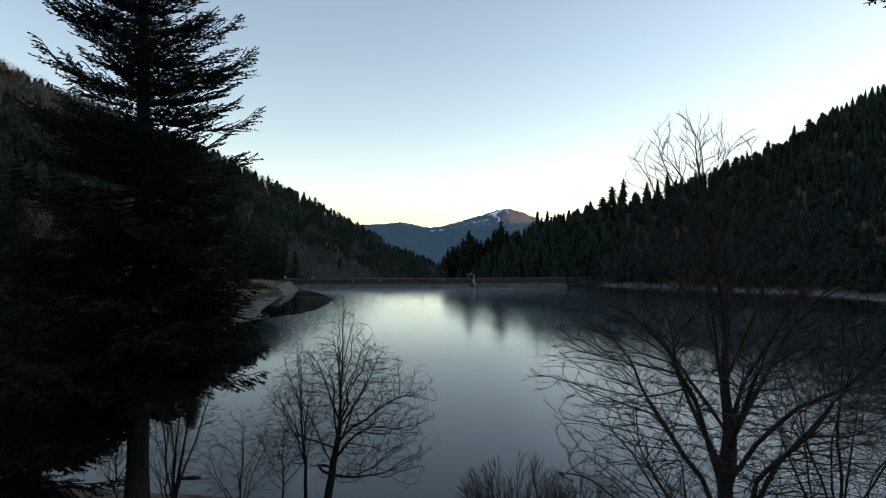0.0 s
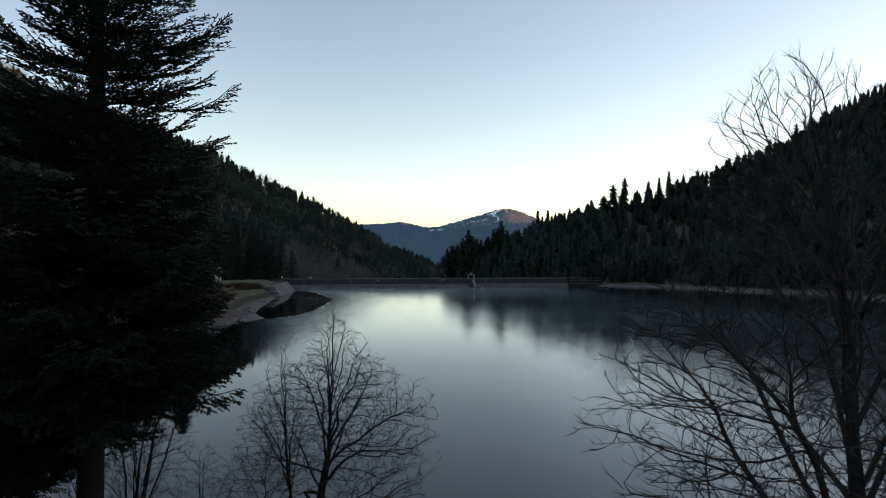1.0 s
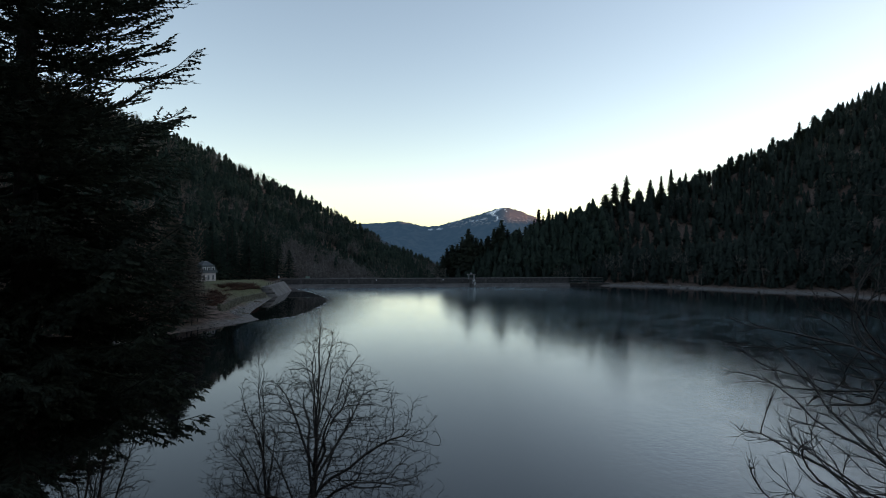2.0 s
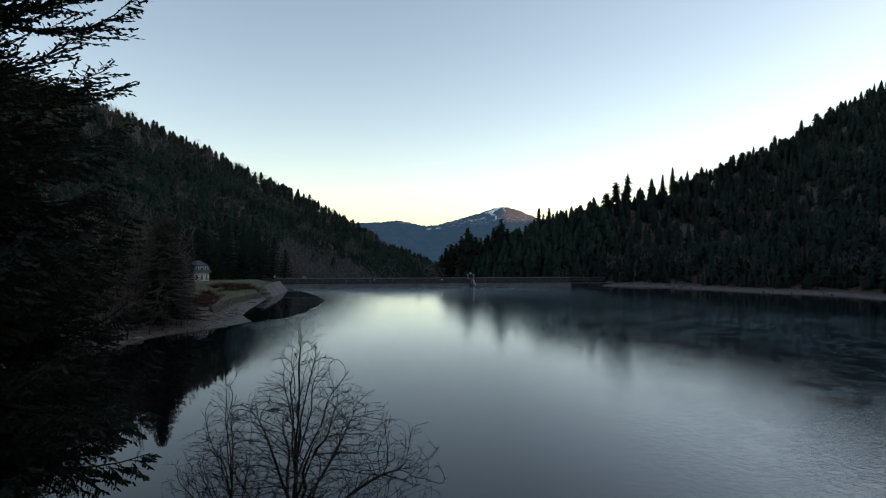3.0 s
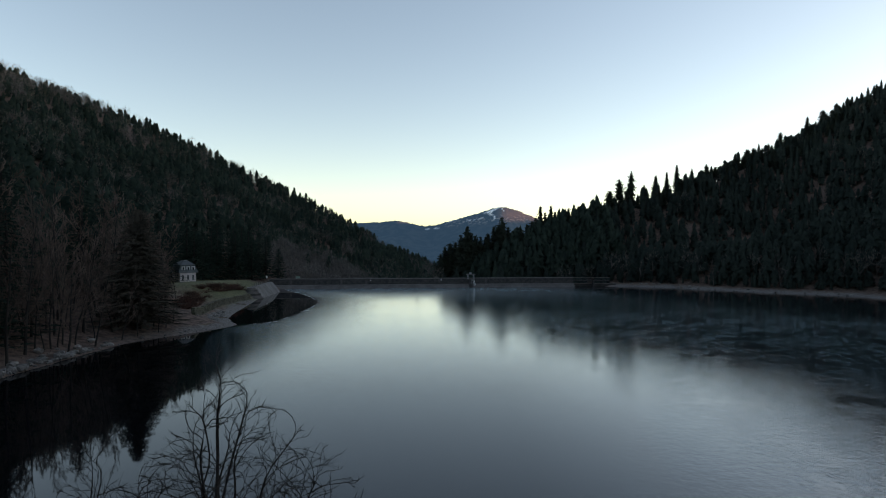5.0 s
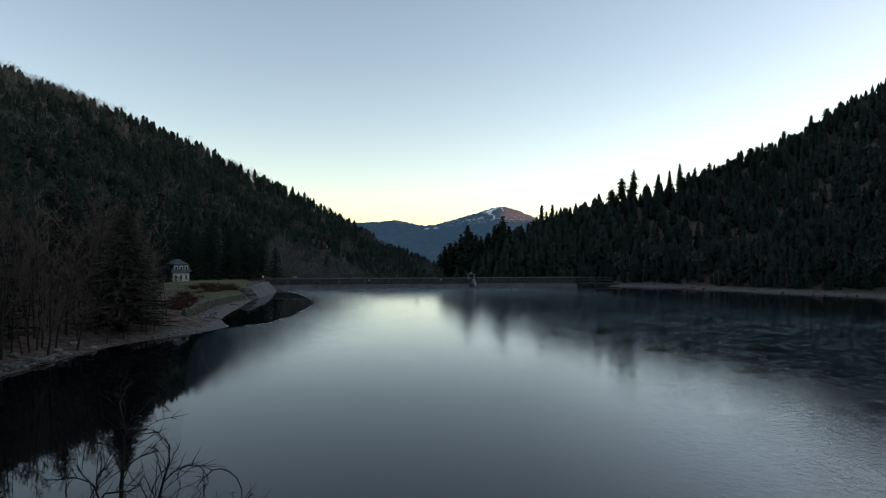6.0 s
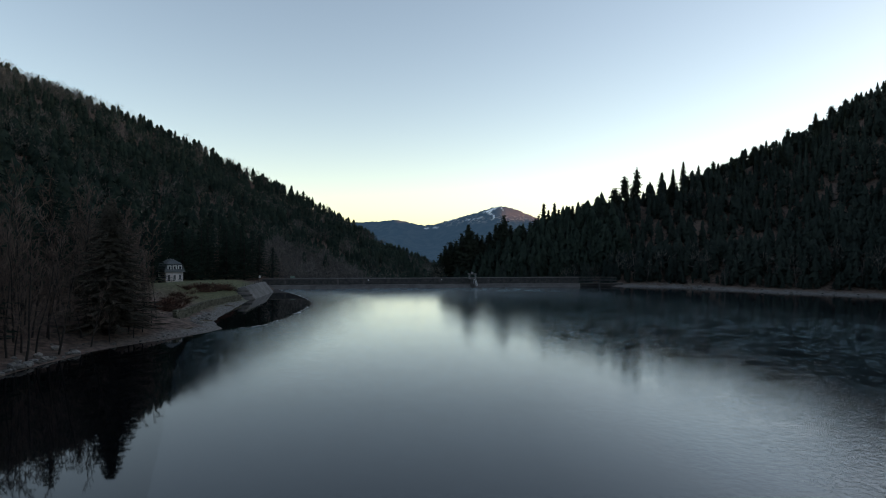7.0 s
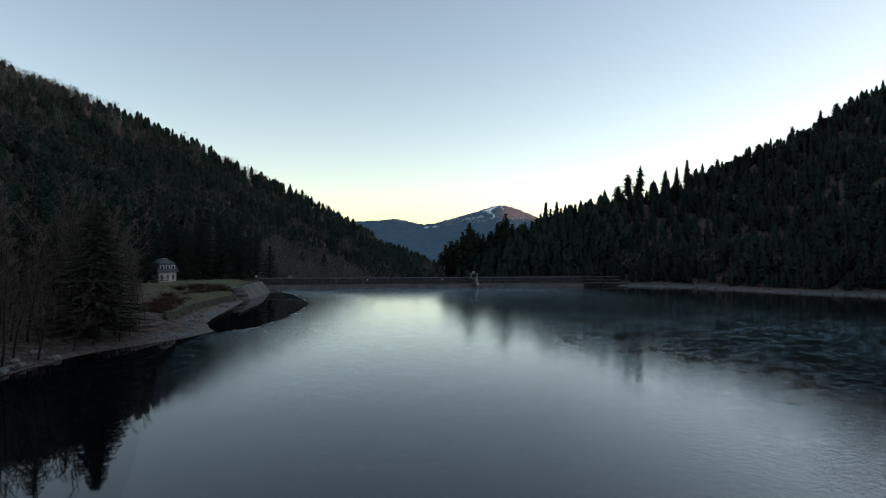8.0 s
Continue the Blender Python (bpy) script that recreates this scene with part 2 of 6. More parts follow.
def ice_material():
    """Thin dark lake ice: wet-smooth in places, frosted and crinkled in others."""
    mat, nt, bsdf = material("lake_ice")
    n, l = nt.nodes, nt.links
    geo = n.new("ShaderNodeNewGeometry")
    mp = n.new("ShaderNodeMapping")
    mp.inputs["Scale"].default_value = (1.0, 0.75, 1)
    l.new(geo.outputs["Position"], mp.inputs["Vector"])

    def stretched(y):
        m = n.new("ShaderNodeMapping")
        m.inputs["Scale"].default_value = (1.0, y, 1)
        l.new(geo.outputs["Position"], m.inputs["Vector"])
        return m.outputs[0]

    def tex(scale, detail=5, dist=0.0, fine=0.5, src=mp.outputs[0]):
        t = n.new("ShaderNodeTexNoise")
        t.inputs["Scale"].default_value, t.inputs["Detail"].default_value, t.inputs["Distortion"].default_value, t.inputs["Roughness"].default_value = scale, detail, dist, fine
        l.new(src, t.inputs["Vector"])
        return t.outputs[0]

    def rng(src, a, b, c, d):
        m = n.new("ShaderNodeMapRange")
        for i, val in zip(("From Min", "From Max", "To Min", "To Max"), (a, b, c, d)):
            m.inputs[i].default_value = val
        l.new(src, m.inputs["Value"])
        return m.outputs[0]
    frost = tex(0.17, 11, 0.3, 0.74)
    fine_crinkle, broad_crinkle = tex(1.9, 4, 0.3, 0.66, stretched(0.7)), tex(1.1, 4, 0.4, 0.69, stretched(0.45))
    sep = n.new("ShaderNodeSeparateXYZ")
    l.new(geo.outputs["Position"], sep.inputs[0])

    def calc(op, a, b, c=None):
        m = n.new("ShaderNodeMath")
        m.operation = op
        for i, q in enumerate((a, b, c)):
            if isinstance(q, (int, float)):
                m.inputs[i].default_value = q
            elif q is not None:
                l.new(q, m.inputs[i])
        return m.outputs[0]
    crinkle = calc("MULTIPLY_ADD", calc("SUBTRACT", broad_crinkle, fine_crinkle), rng(sep.outputs[1], 70, 150, 0.0, 1.0), fine_crinkle)
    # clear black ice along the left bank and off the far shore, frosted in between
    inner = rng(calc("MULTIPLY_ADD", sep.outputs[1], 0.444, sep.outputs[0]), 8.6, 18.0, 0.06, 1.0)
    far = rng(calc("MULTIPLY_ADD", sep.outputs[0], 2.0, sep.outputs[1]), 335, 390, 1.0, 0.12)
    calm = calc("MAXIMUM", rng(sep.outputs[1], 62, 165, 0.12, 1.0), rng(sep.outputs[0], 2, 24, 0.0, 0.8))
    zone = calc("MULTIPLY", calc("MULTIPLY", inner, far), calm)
    # small clear pools lie in the frosted sheet
    patch = rng(calc("ADD", frost, rng(sep.outputs[0], -40, 45, 0.08, 0.0)), 0.45, 0.48, 0.0, 1.0)
    glaze = rng(sep.outputs[1], 215, 275, 1.0, 3.0)
    l.new(calc("MULTIPLY_ADD", calc("MULTIPLY", calc("MULTIPLY_ADD", patch, 0.03, 0.045), glaze), zone, 0.02), bsdf.inputs["Roughness"])
    # frost crystals in short flecks on the dark ice
    crack = rng(calc("ABSOLUTE", calc("SUBTRACT", tex(0.045, 9, 0.4, 0.66), 0.5), 0), 0.004, 0.022, 0.1, 1.0)
    fleck = calc("MULTIPLY", calc("MULTIPLY", rng(crinkle, 0.50, 0.535, 0.0, 1.0), calc("MULTIPLY", zone, calc("MAXIMUM", rng(sep.outputs[1], 75, 160, 0.08, 1.0), rng(sep.outputs[0], 15, 45, 0.0, 0.45)))), calc("MULTIPLY", rng(patch, 0, 1, 0.12, 1.0), crack))
    tone = n.new("ShaderNodeMix")
    tone.data_type = "RGBA"
    tone.inputs[6].default_value, tone.inputs[7].default_value = (0.010, 0.013, 0.017, 1), (0.32, 0.49, 0.525, 1)
    l.new(fleck, tone.inputs[0])
    l.new(tone.outputs[2], bsdf.inputs["Base Color"])
    bsdf.inputs["IOR"].default_value = 1.42
    # a glossy coat is added to strengthen the sky's reflection on the far part
    extra_coat = calc("MULTIPLY", calc("MAXIMUM", rng(sep.outputs[1], 95, 190, 0.0, 0.9), rng(sep.outputs[0], 4, 28, 0.0, 0.6)), calc("MULTIPLY", inner, rng(sep.outputs[1], 215, 270, 1.0, 0.3)))
    l.new(extra_coat, bsdf.inputs["Coat Weight"])
    bsdf.inputs["Coat IOR"].default_value = 1.42
    l.new(calc("MULTIPLY", rng(extra_coat, 0.3, 0.9, 0.03, 0.07), glaze), bsdf.inputs["Coat Roughness"])
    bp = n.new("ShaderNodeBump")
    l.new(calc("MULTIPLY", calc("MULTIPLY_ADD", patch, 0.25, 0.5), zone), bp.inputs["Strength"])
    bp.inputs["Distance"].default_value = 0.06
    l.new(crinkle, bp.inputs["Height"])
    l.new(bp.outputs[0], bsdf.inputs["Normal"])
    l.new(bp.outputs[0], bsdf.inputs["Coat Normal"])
    return mat


def mountain_material():
    """Wooded far slopes with blue evening haze painted in, pale meadows and snowy ski runs near the top."""
    mat, nt, bsdf = material("far_mountain")
    n, l = nt.nodes, nt.links
    geo = n.new("ShaderNodeNewGeometry")

    def tex(scale):
        t = n.new("ShaderNodeTexNoise")
        t.inputs["Scale"].default_value, t.inputs["Detail"].default_value = scale, 9
        l.new(geo.outputs["Position"], t.inputs["Vector"])
        return t.outputs[0]

    def mix(fac, a, b):
        m = n.new("ShaderNodeMix")
        m.data_type = "RGBA"
        l.new(fac, m.inputs[0])
        for k, c in ((6, a), (7, b)):
            if isinstance(c, tuple):
                m.inputs[k].default_value = (*c, 1)
            else:
                l.new(c, m.inputs[k])
        return m.outputs[2]

    def step(src, a, b):
        m = n.new("ShaderNodeMapRange")
        m.inputs["From Min"].default_value, m.inputs["From Max"].default_value = a, b
        l.new(src, m.inputs["Value"])
        return m.outputs[0]

    def attr(name):
        a = n.new("ShaderNodeAttribute")
        a.attribute_name = name
        return a.outputs["Fac"]
    # woods tinted bluish: part of the haze lies in this colour
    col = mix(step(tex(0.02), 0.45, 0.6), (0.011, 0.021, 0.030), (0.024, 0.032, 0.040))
    meadow = n.new("ShaderNodeMath")
    meadow.operation = "MULTIPLY"
    l.new(attr("meadow"), meadow.inputs[0])
    l.new(step(tex(0.05), 0.55, 0.59), meadow.inputs[1])
    col = mix(meadow.outputs[0], col, (0.20, 0.165, 0.15))
    # warm evening sun on the crest painted as a reddish tint
    col = mix(attr("alpenglow"), col, (0.17, 0.10, 0.078))
    snow = n.new("ShaderNodeMath")
    snow.operation = "MULTIPLY"
    l.new(attr("snow"), snow.inputs[0])
    l.new(step(tex(0.06), 0.32, 0.46), snow.inputs[1])
    col = mix(snow.outputs[0], col, (0.80, 0.82, 0.86))
    l.new(col, bsdf.inputs["Base Color"])
    bsdf.inputs["Roughness"].default_value = 1
    bsdf.inputs["Specular IOR Level"].default_value = 0
    # aerial haze put in as a faint blue glow of the slopes
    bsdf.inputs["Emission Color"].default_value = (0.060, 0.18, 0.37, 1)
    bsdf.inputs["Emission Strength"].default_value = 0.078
    return mat


frost_mat = rough_material("frost", (0.08, 0.085, 0.09), (0.34, 0.36, 0.38), 0.7, 5.0, 0.7, 0.3)
ground_mat, water_mat, ice_mat, mountain_mat = ground_material(), water_material(), ice_material(), mountain_material()

# ---- the ground: a lake basin between two wooded hills, and the valley beyond the dam ----
LAKE = np.array([(-45, 43.5), (-20, 41), (0, 40.2), (30, 40), (80, 43), (125, 60), (150, 110), (155, 180), (141, 248), (118, 263), (100, 283), (88, 294), (72, 300),
                 (60, 299), (-12, 286.5), (-79, 272), (-70.4, 221), (-67, 204), (-62.3, 181), (-58.6, 166), (-55.2, 159.8), (-51.8, 154), (-52.6, 148), (-55.6, 140.5), (-58.6, 134.5), (-61.2, 127), (-61.6, 113), (-61.2, 97), (-61.5, 75), (-56, 54)])
WALL = [(-61.9, 156.5), (-65.6, 172.5), (-69.0, 190), (-70.3, 205), (-71.6, 219)]


def lake_distance(x, y):
    """Metres from the shoreline, positive on land."""
    best = np.full(np.shape(x), 1e9)
    inside = np.zeros(np.shape(x), bool)
    for (ax, ay), (bx, by) in zip(LAKE, np.roll(LAKE, -1, 0)):
        dx, dy = bx - ax, by - ay
        s = np.clip(((x - ax) * dx + (y - ay) * dy) / (dx * dx + dy * dy), 0, 1)
        best = np.minimum(best, np.hypot(x - ax - s * dx, y - ay - s * dy))
        inside ^= ((ay > y) != (by > y)) & (x < ax + (y - ay) * dx / (dy if dy else 1e-9))
    return np.where(inside, -best, best)


def spine(x, y, points, slope):
    """The height of a hill that falls away evenly from a ridge line."""
    z = np.full(np.shape(x), -1e9)
    for (ax, ay, az), (bx, by, bz) in zip(points, points[1:]):
        dx, dy = bx - ax, by - ay
        s = np.clip(((x - ax) * dx + (y - ay) * dy) / (dx * dx + dy * dy), 0, 1)
        z = np.maximum(z, az + s * (bz - az) - slope * np.hypot(x - ax - s * dx, y - ay - s * dy))
    return z


def left_hill(x, y):
    """The long slope on the left: it climbs away from the lake and turns off behind the dam."""
    reach = np.interp(x, (-205, -85), (0.15, 0.055))
    toe = 85 - 15 * np.clip((190 - y) / 60, 0, 1) - reach * np.maximum(y - 330, 0)
    turn = 545 + np.maximum(x + 304, 0) * 0.8
    brow = 8.5 * np.exp(-(((x + 296) / 60) ** 2 + ((y - 552) / 110) ** 2))
    return brow + np.minimum(0.485 * (-x - toe), 240) - 0.42 * np.maximum(0, y - turn)


# the last three points lie out of view, raised to hide the sun
RIGHT_RIDGE = [(-24, 352, -9), (36, 352, 14), (100, 390, 43), (150, 423, 59), (180, 442, 66), (205, 458, 78), (236, 478, 91), (330, 490, 139), (470, 470, 210), (640, 300, 300), (620, 0, 300)]
# unseen ridge, added to keep the low sun off the left hill
SUN_BLOCK_RIDGE = [(660, 640, 310), (800, 1000, 340), (1150, 1800, 340)]
NEAR_RIDGE = [(-700, -330, 160), (-200, -260, 110), (200, -260, 110), (700, -330, 160)]


def height(x, y):
    x, y = np.asarray(x, float), np.asarray(y, float)
    d = lake_distance(x, y)
    hills = np.maximum(np.maximum(left_hill(x, y), spine(x, y, RIGHT_RIDGE, 0.60)), np.maximum(spine(x, y, NEAR_RIDGE, 0.34), spine(x, y, SUN_BLOCK_RIDGE, 0.6)))
    valley = np.clip(8 - (y - 278) * 0.45, -26, 8) - np.clip((y - 340) * 0.12, 0, 160) + 17 * np.clip((x - 62) / 12, 0, 1) * np.clip((355 - y) / 30, 0, 1)
    z = np.maximum(hills, valley)
    east = np.clip((x - 20) / 60, 0, 1)
    near = np.clip((60 - y) / 25, 0, 1) * (1 - np.clip((np.abs(x) - 60) / 30, 0, 1))
    rise = 0.30 + 0.22 * east
    beach = 3 + 8 * np.clip((x - 60) / 10, 0, 1) * np.clip((y - 215) / 20, 0, 1)
    slope = np.maximum(d - beach, 0)
    inland = np.where(near > 0.5, np.minimum(slope, 10) * 0.42 + np.maximum(slope - 10, 0) * 0.26, np.minimum(slope, 40) * rise + np.maximum(slope - 40, 0) * 0.9)
    bank = 0.12 + np.where(d > 0, np.minimum(d, beach) * 0.13 + inland, d * 0.2)
    z = np.minimum(z, bank)
    # the terrace behind the dry-stone wall, and the level lawn above it
    behind = np.interp(y, [q[1] for q in WALL] + [272], [q[0] for q in WALL] + [-79]) - x
    terrace = np.clip((y - 154) / 5, 0, 1) * np.clip((280 - y) / 8, 0, 1) * np.clip((behind - 0.2) / 0.9, 0, 1)
    z = np.where(terrace > 0, np.maximum(z, terrace * np.minimum(2.3, 1.4 + d * 0.2)), z)
    bench = np.clip(1 - np.hypot((x + 88) / 26, (y - 226) / 50), 0, 1)
    w = np.clip(bench * 4, 0, 1) * np.clip((behind - 1) / 9, 0, 1)
    z = z * (1 - w) + w * np.interp(y, (205, 215, 262), (6.3, 6.2, 4.3))
    rough = value_noise(x / 3, y / 3, 3) * 0.12 + value_noise(x / 14, y / 14, 5) * 0.5 * np.clip(d / 25, 0, 1) + value_noise(x / 60, y / 60, 9) * 4 * np.clip((d - 40) / 80, 0, 1)
    return np.maximum(z + rough * np.clip(d / 2, 0.3, 1), -4)  * (y < 320) + (z + rough) * (y >= 320)


def build_ground():
    xs = np.concatenate([np.linspace(-3500, -760, 14), np.arange(-700, -112, 9), np.arange(-112, -40, 1.7), np.arange(-40, 32, 2), np.arange(32, 170, 2.6), np.arange(172, 720, 9), np.linspace(760, 3500, 14)])
    ys = np.concatenate([np.linspace(-900, -60, 30), np.arange(-50, 60, 2), np.arange(60, 310, 2.3), np.arange(310, 1100, 9), np.linspace(1140, 4900, 40)])
    gx, gy = np.meshgrid(xs, ys)
    gz = height(gx, gy)
    i = np.arange(gx.size).reshape(gx.shape)
    f = np.stack([i[:-1, :-1], i[:-1, 1:], i[1:, 1:], i[1:, :-1]], -1).reshape(-1, 4)
    me = smooth(mesh_np("ground", np.stack([gx, gy, gz], -1).reshape(-1, 3), f))
    me.materials.append(ground_mat)
    return tagged(new("ground", me), "wooded valley ground with leaf litter, grass and gravel shore", "ground", kind="structure")


def z_at(x, y):
    return float(height(np.array([x]), np.array([y]))[0])


build_ground()


def build_water():
    x, y = np.meshgrid(np.linspace(-120, 200, 33), np.linspace(20, 310, 30))
    i = np.arange(x.size).reshape(x.shape)
    keep = lake_distance(x, y)
    f = np.stack([i[:-1, :-1], i[:-1, 1:], i[1:, 1:], i[1:, :-1]], -1).reshape(-1, 4)
    f = f[(keep.ravel()[f] < 14).any(1)]
    me = mesh_np("water", np.stack([x, y, np.zeros_like(x)], -1).reshape(-1, 3), f)
    me.materials.append(water_mat)
    tagged(new("water", me), "still black open lake water along the bank", "water", kind="structure")


build_water()


def build_ice():
    """The ice sheet: the lake outline drawn in from the left bank, with a ragged edge round the open bay."""
    edge = [(-11.5, 40.5), (-14.5, 54), (-21.6, 70), (-28.7, 86), (-31, 91), (-36.4, 103), (-44.8, 122), (-50.5, 138), (-51.4, 150), (-45.3, 160.5), (-44.1, 174), (-45.1, 193), (-47.1, 212), (-55.0, 231), (-63.2, 248), (-70.6, 260), (-76, 271),
            (-12, 285.5), (60, 298), (72, 299), (88, 293), (100, 282), (118, 262), (140, 247), (154, 180), (149, 110), (124, 62), (80, 42.5), (30, 40.5)]
    pts, rng = [], random.Random(4)
    for k, (a, b) in enumerate(zip(edge, edge[1:] + edge[:1])):
        n = max(2, int(math.dist(a, b) / 1.5))
        for j in range(n):
            s = j / n
            w = 0.12 if k < 8 else 0.45 if k < 13 else 0.0
            pts.append((a[0] + (b[0] - a[0]) * s + rng.uniform(-w, w), a[1] + (b[1] - a[1]) * s + rng.uniform(-w, w) * 1.6, 0))
    bm = bmesh.new()
    face = bm.faces.new([bm.verts.new((x, y, 0.008)) for x, y, z in pts])
    r = bmesh.ops.extrude_face_region(bm, geom=[face])
    bmesh.ops.translate(bm, vec=(0, 0, -0.06), verts=[g for g in r["geom"] if isinstance(g, bmesh.types.BMVert)])
    bmesh.ops.recalc_face_normals(bm, faces=bm.faces[:])
    bmesh.ops.triangulate(bm, faces=[f for f in bm.faces if len(f.verts) > 4])
    me = bpy.data.meshes.new("ice_sheet")
    bm.to_mesh(me)
    bm.free()
    me.materials.append(ice_mat)
    rim = [p for p in pts if p[1] > 148 and p[0] < -44 or 195 < p[1] and p[0] < -46]
    rim = rim[:rim.index(max(rim, key=lambda p: p[1])) + 1]
    rv, rf = [], []
    for k, (x, y, z) in enumerate(rim):
        lump = value_noise(np.array([x / 2.6]), np.array([y / 2.6]), 41)[0]
        w = 0.04 + 0.45 * max(lump, 0) * (1 if y > 150 else 0.4)
        rv += [(x - 0.08, y, 0.012), (x + w, y - 0.1, 0.020), (x + w * 2.2, y - 0.1, 0.011)]
        if k and math.dist(rim[k - 1], rim[k]) < 4 and lump > -0.15:
            n = k * 3
            rf += [(n - 3, n - 2, n + 1, n), (n - 2, n - 1, n + 2, n + 1)]
    rm = mesh_np("ice_rim", np.array(rv), np.array(rf))
    rm.materials.append(frost_mat)
    tagged(new("ice_rim", rm), "pale frozen rim along the edge of the lake ice", "ice", kind="structure")
    tagged(new("ice_sheet", me), "thin grey lake ice with crinkled frosted patches", "ice", kind="structure")


build_ice()


def build_mountain():
    """The far ridge: a low saddle, a wooded shoulder and a rounded summit with ski runs."""
    xs, us = np.linspace(-1100, 1100, 276), np.linspace(0, 1, 90)
    crest = np.interp(xs, (-1500, -1000, -733, -560, -453, -370, -303, -210, -116, 33, 120, 183, 239, 314, 400, 463, 700, 1500), (230, 205, 194, 201, 209, 196, 174, 180, 206, 244, 270, 289, 302, 288, 258, 228, 130, 60))
    crest = np.convolve(np.pad(crest, 5, "edge"), np.ones(11) / 11, "valid")
    crest += value_noise(xs / 26, xs * 0 + 1, 2) * 2.5 + value_noise(xs / 9, xs * 0 + 4, 2) * 1.6
    gx, gu = np.meshgrid(xs, us)
    z = -300 + (crest[None, :] + 300) * gu ** 0.85 + value_noise(gx / 150, gu * 6, 8) * 24 * np.sin(gu * np.pi) + value_noise(gx / 12, gu * 70, 6) * 2.5
    y = 2950 + 1060 * gu + value_noise(gx / 200, gu * 4, 12) * 70
    i = np.arange(gx.size).reshape(gx.shape)
    f = np.stack([i[:-1, :-1], i[:-1, 1:], i[1:, 1:], i[1:, :-1]], -1).reshape(-1, 4)
    me = smooth(mesh_np("backdrop", np.stack([gx, y, z], -1).reshape(-1, 3), f))
    wob = value_noise(gx / 22, gu * 22, 17)

    def near_line(pts, width):
        d = np.full(gx.shape, 1e9)
        for (ax, az), (bx, bz) in zip(pts, pts[1:]):
            q = np.clip(((gx - ax) * (bx - ax) + (z - az) * (bz - az)) / ((bx - ax) ** 2 + (bz - az) ** 2), 0, 1)
            d = np.minimum(d, np.hypot(gx - ax - q * (bx - ax), z - az - q * (bz - az)))
        return np.clip(1.5 - d / (width * (1 + 0.5 * wob)), 0, 1)
    snow = near_line([(228, 299), (196, 282), (168, 268), (150, 262), (128, 258)], 5)
    snow = np.maximum(snow, near_line([(196, 280), (172, 262), (160, 250), (182, 236), (192, 222), (182, 208)], 4.2))
    snow = np.maximum(snow, near_line([(238, 299), (244, 282), (252, 270)], 2.4))
    snow = np.maximum(snow, near_line([(120, 222), (60, 212), (10, 204)], 2.0) * 0.55)
    snow = np.maximum(snow, near_line([(-45, 222), (-110, 205)], 3) * 0.6)
    snow = np.maximum(snow, near_line([(-262, 154), (-240, 154)], 3))
    snow = np.maximum(snow, near_line([(-205, 158), (-175, 158)], 3) * 0.7)
    meadow = np.clip(1.3 - np.abs(z - 208 - (gx - 60) * 0.06) / 34, 0, 1) * np.clip((gx + 150) / 40, 0, 1)
    # mask of the painted glow: summit's right flank and a spot on the left crest
    alpenglow = np.clip((gx - 190) / 60, 0, 1) * np.clip((z - 185) / 50, 0, 1) * 0.8
    alpenglow = np.maximum(alpenglow, np.clip(1 - np.hypot((gx + 410) / 60, (z - 198) / 12), 0, 1))
    for name, val in (("snow", snow), ("meadow", meadow), ("alpenglow", alpenglow)):
        at = me.attributes.new(name, "FLOAT", "POINT")
        at.data.foreach_set("value", np.clip(val, 0, 1).ravel().astype(np.float32))
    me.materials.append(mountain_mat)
    tagged(new("backdrop", me), "distant rounded mountain with snowy ski runs and painted blue haze", "mountain", kind="structure")


build_mountain()


# ---- trees ----
def conifer_shape(rng, boughs=56, width=0.2, first=0.1, flat=0.0, point=0.6, thin=1.0):
    """A conifer one metre tall: drooping boughs all round a stem, shorter towards the top. Returns trunk and crown (points, triangles)."""
    v, f = [], []
    lean, gap = rng.uniform(0, 6.28), rng.uniform(0.4, 0.8)
    for k in range(boughs):
        u = (k + rng.uniform(0, 1)) / boughs
        s = first + (0.985 - first) * u ** 0.9
        full = max(1 - s, 0.03) ** point * (1 - flat) + flat * (0.85 - 0.35 * s)
        r = width * full * min(1, 0.65 + (s - first) * 3)
        a = k * 2.39996 + rng.uniform(-0.5, 0.5)
        rr = r * rng.uniform(0.55, 1.2) * (1 + 0.16 * math.cos(a - lean)) * (1 - 0.25 * math.exp(-((s - gap) / 0.05) ** 2))
        droop = rng.uniform(0.0, 0.45) * rr
        w = (rr * rng.uniform(0.35, 0.6) + 0.006) * thin
        c, d = math.cos(a), math.sin(a)
        up = 0.06 * rng.uniform(0.6, 1.5) * (1.2 - s)
        n = len(v)
        v += [(c * rr * 0.05, d * rr * 0.05, s + up), (c * rr * 0.62 - d * w, d * rr * 0.62 + c * w, s - droop * 0.45 + rng.uniform(-0.01, 0.01)), (c * rr, d * rr, s - droop), (c * rr * 0.62 + d * w, d * rr * 0.62 - c * w, s - droop * 0.45)]
        f += [(n, n + 1, n + 2), (n, n + 2, n + 3)]
    n = len(v)
    for j in range(4):
        a = j * 2 * math.pi / 4
        v.append((math.cos(a) * 0.018, math.sin(a) * 0.018, 0.93))
    v.append((0, 0, 1.0))
    f += [(n + j, n + (j + 1) % 4, n + 4) for j in range(4)]
    tv = [(math.cos(j * 1.5708) * q, math.sin(j * 1.5708) * q, z) for q, z in ((0.016, -0.04), (0.005, 0.93)) for j in range(4)]
    tf = [t for j in range(4) for t in ((j, (j + 1) % 4, 4 + (j + 1) % 4), (j, 4 + (j + 1) % 4, 4 + j))]
    return (np.array(tv), np.array(tf)), (np.array(v), np.array(f))


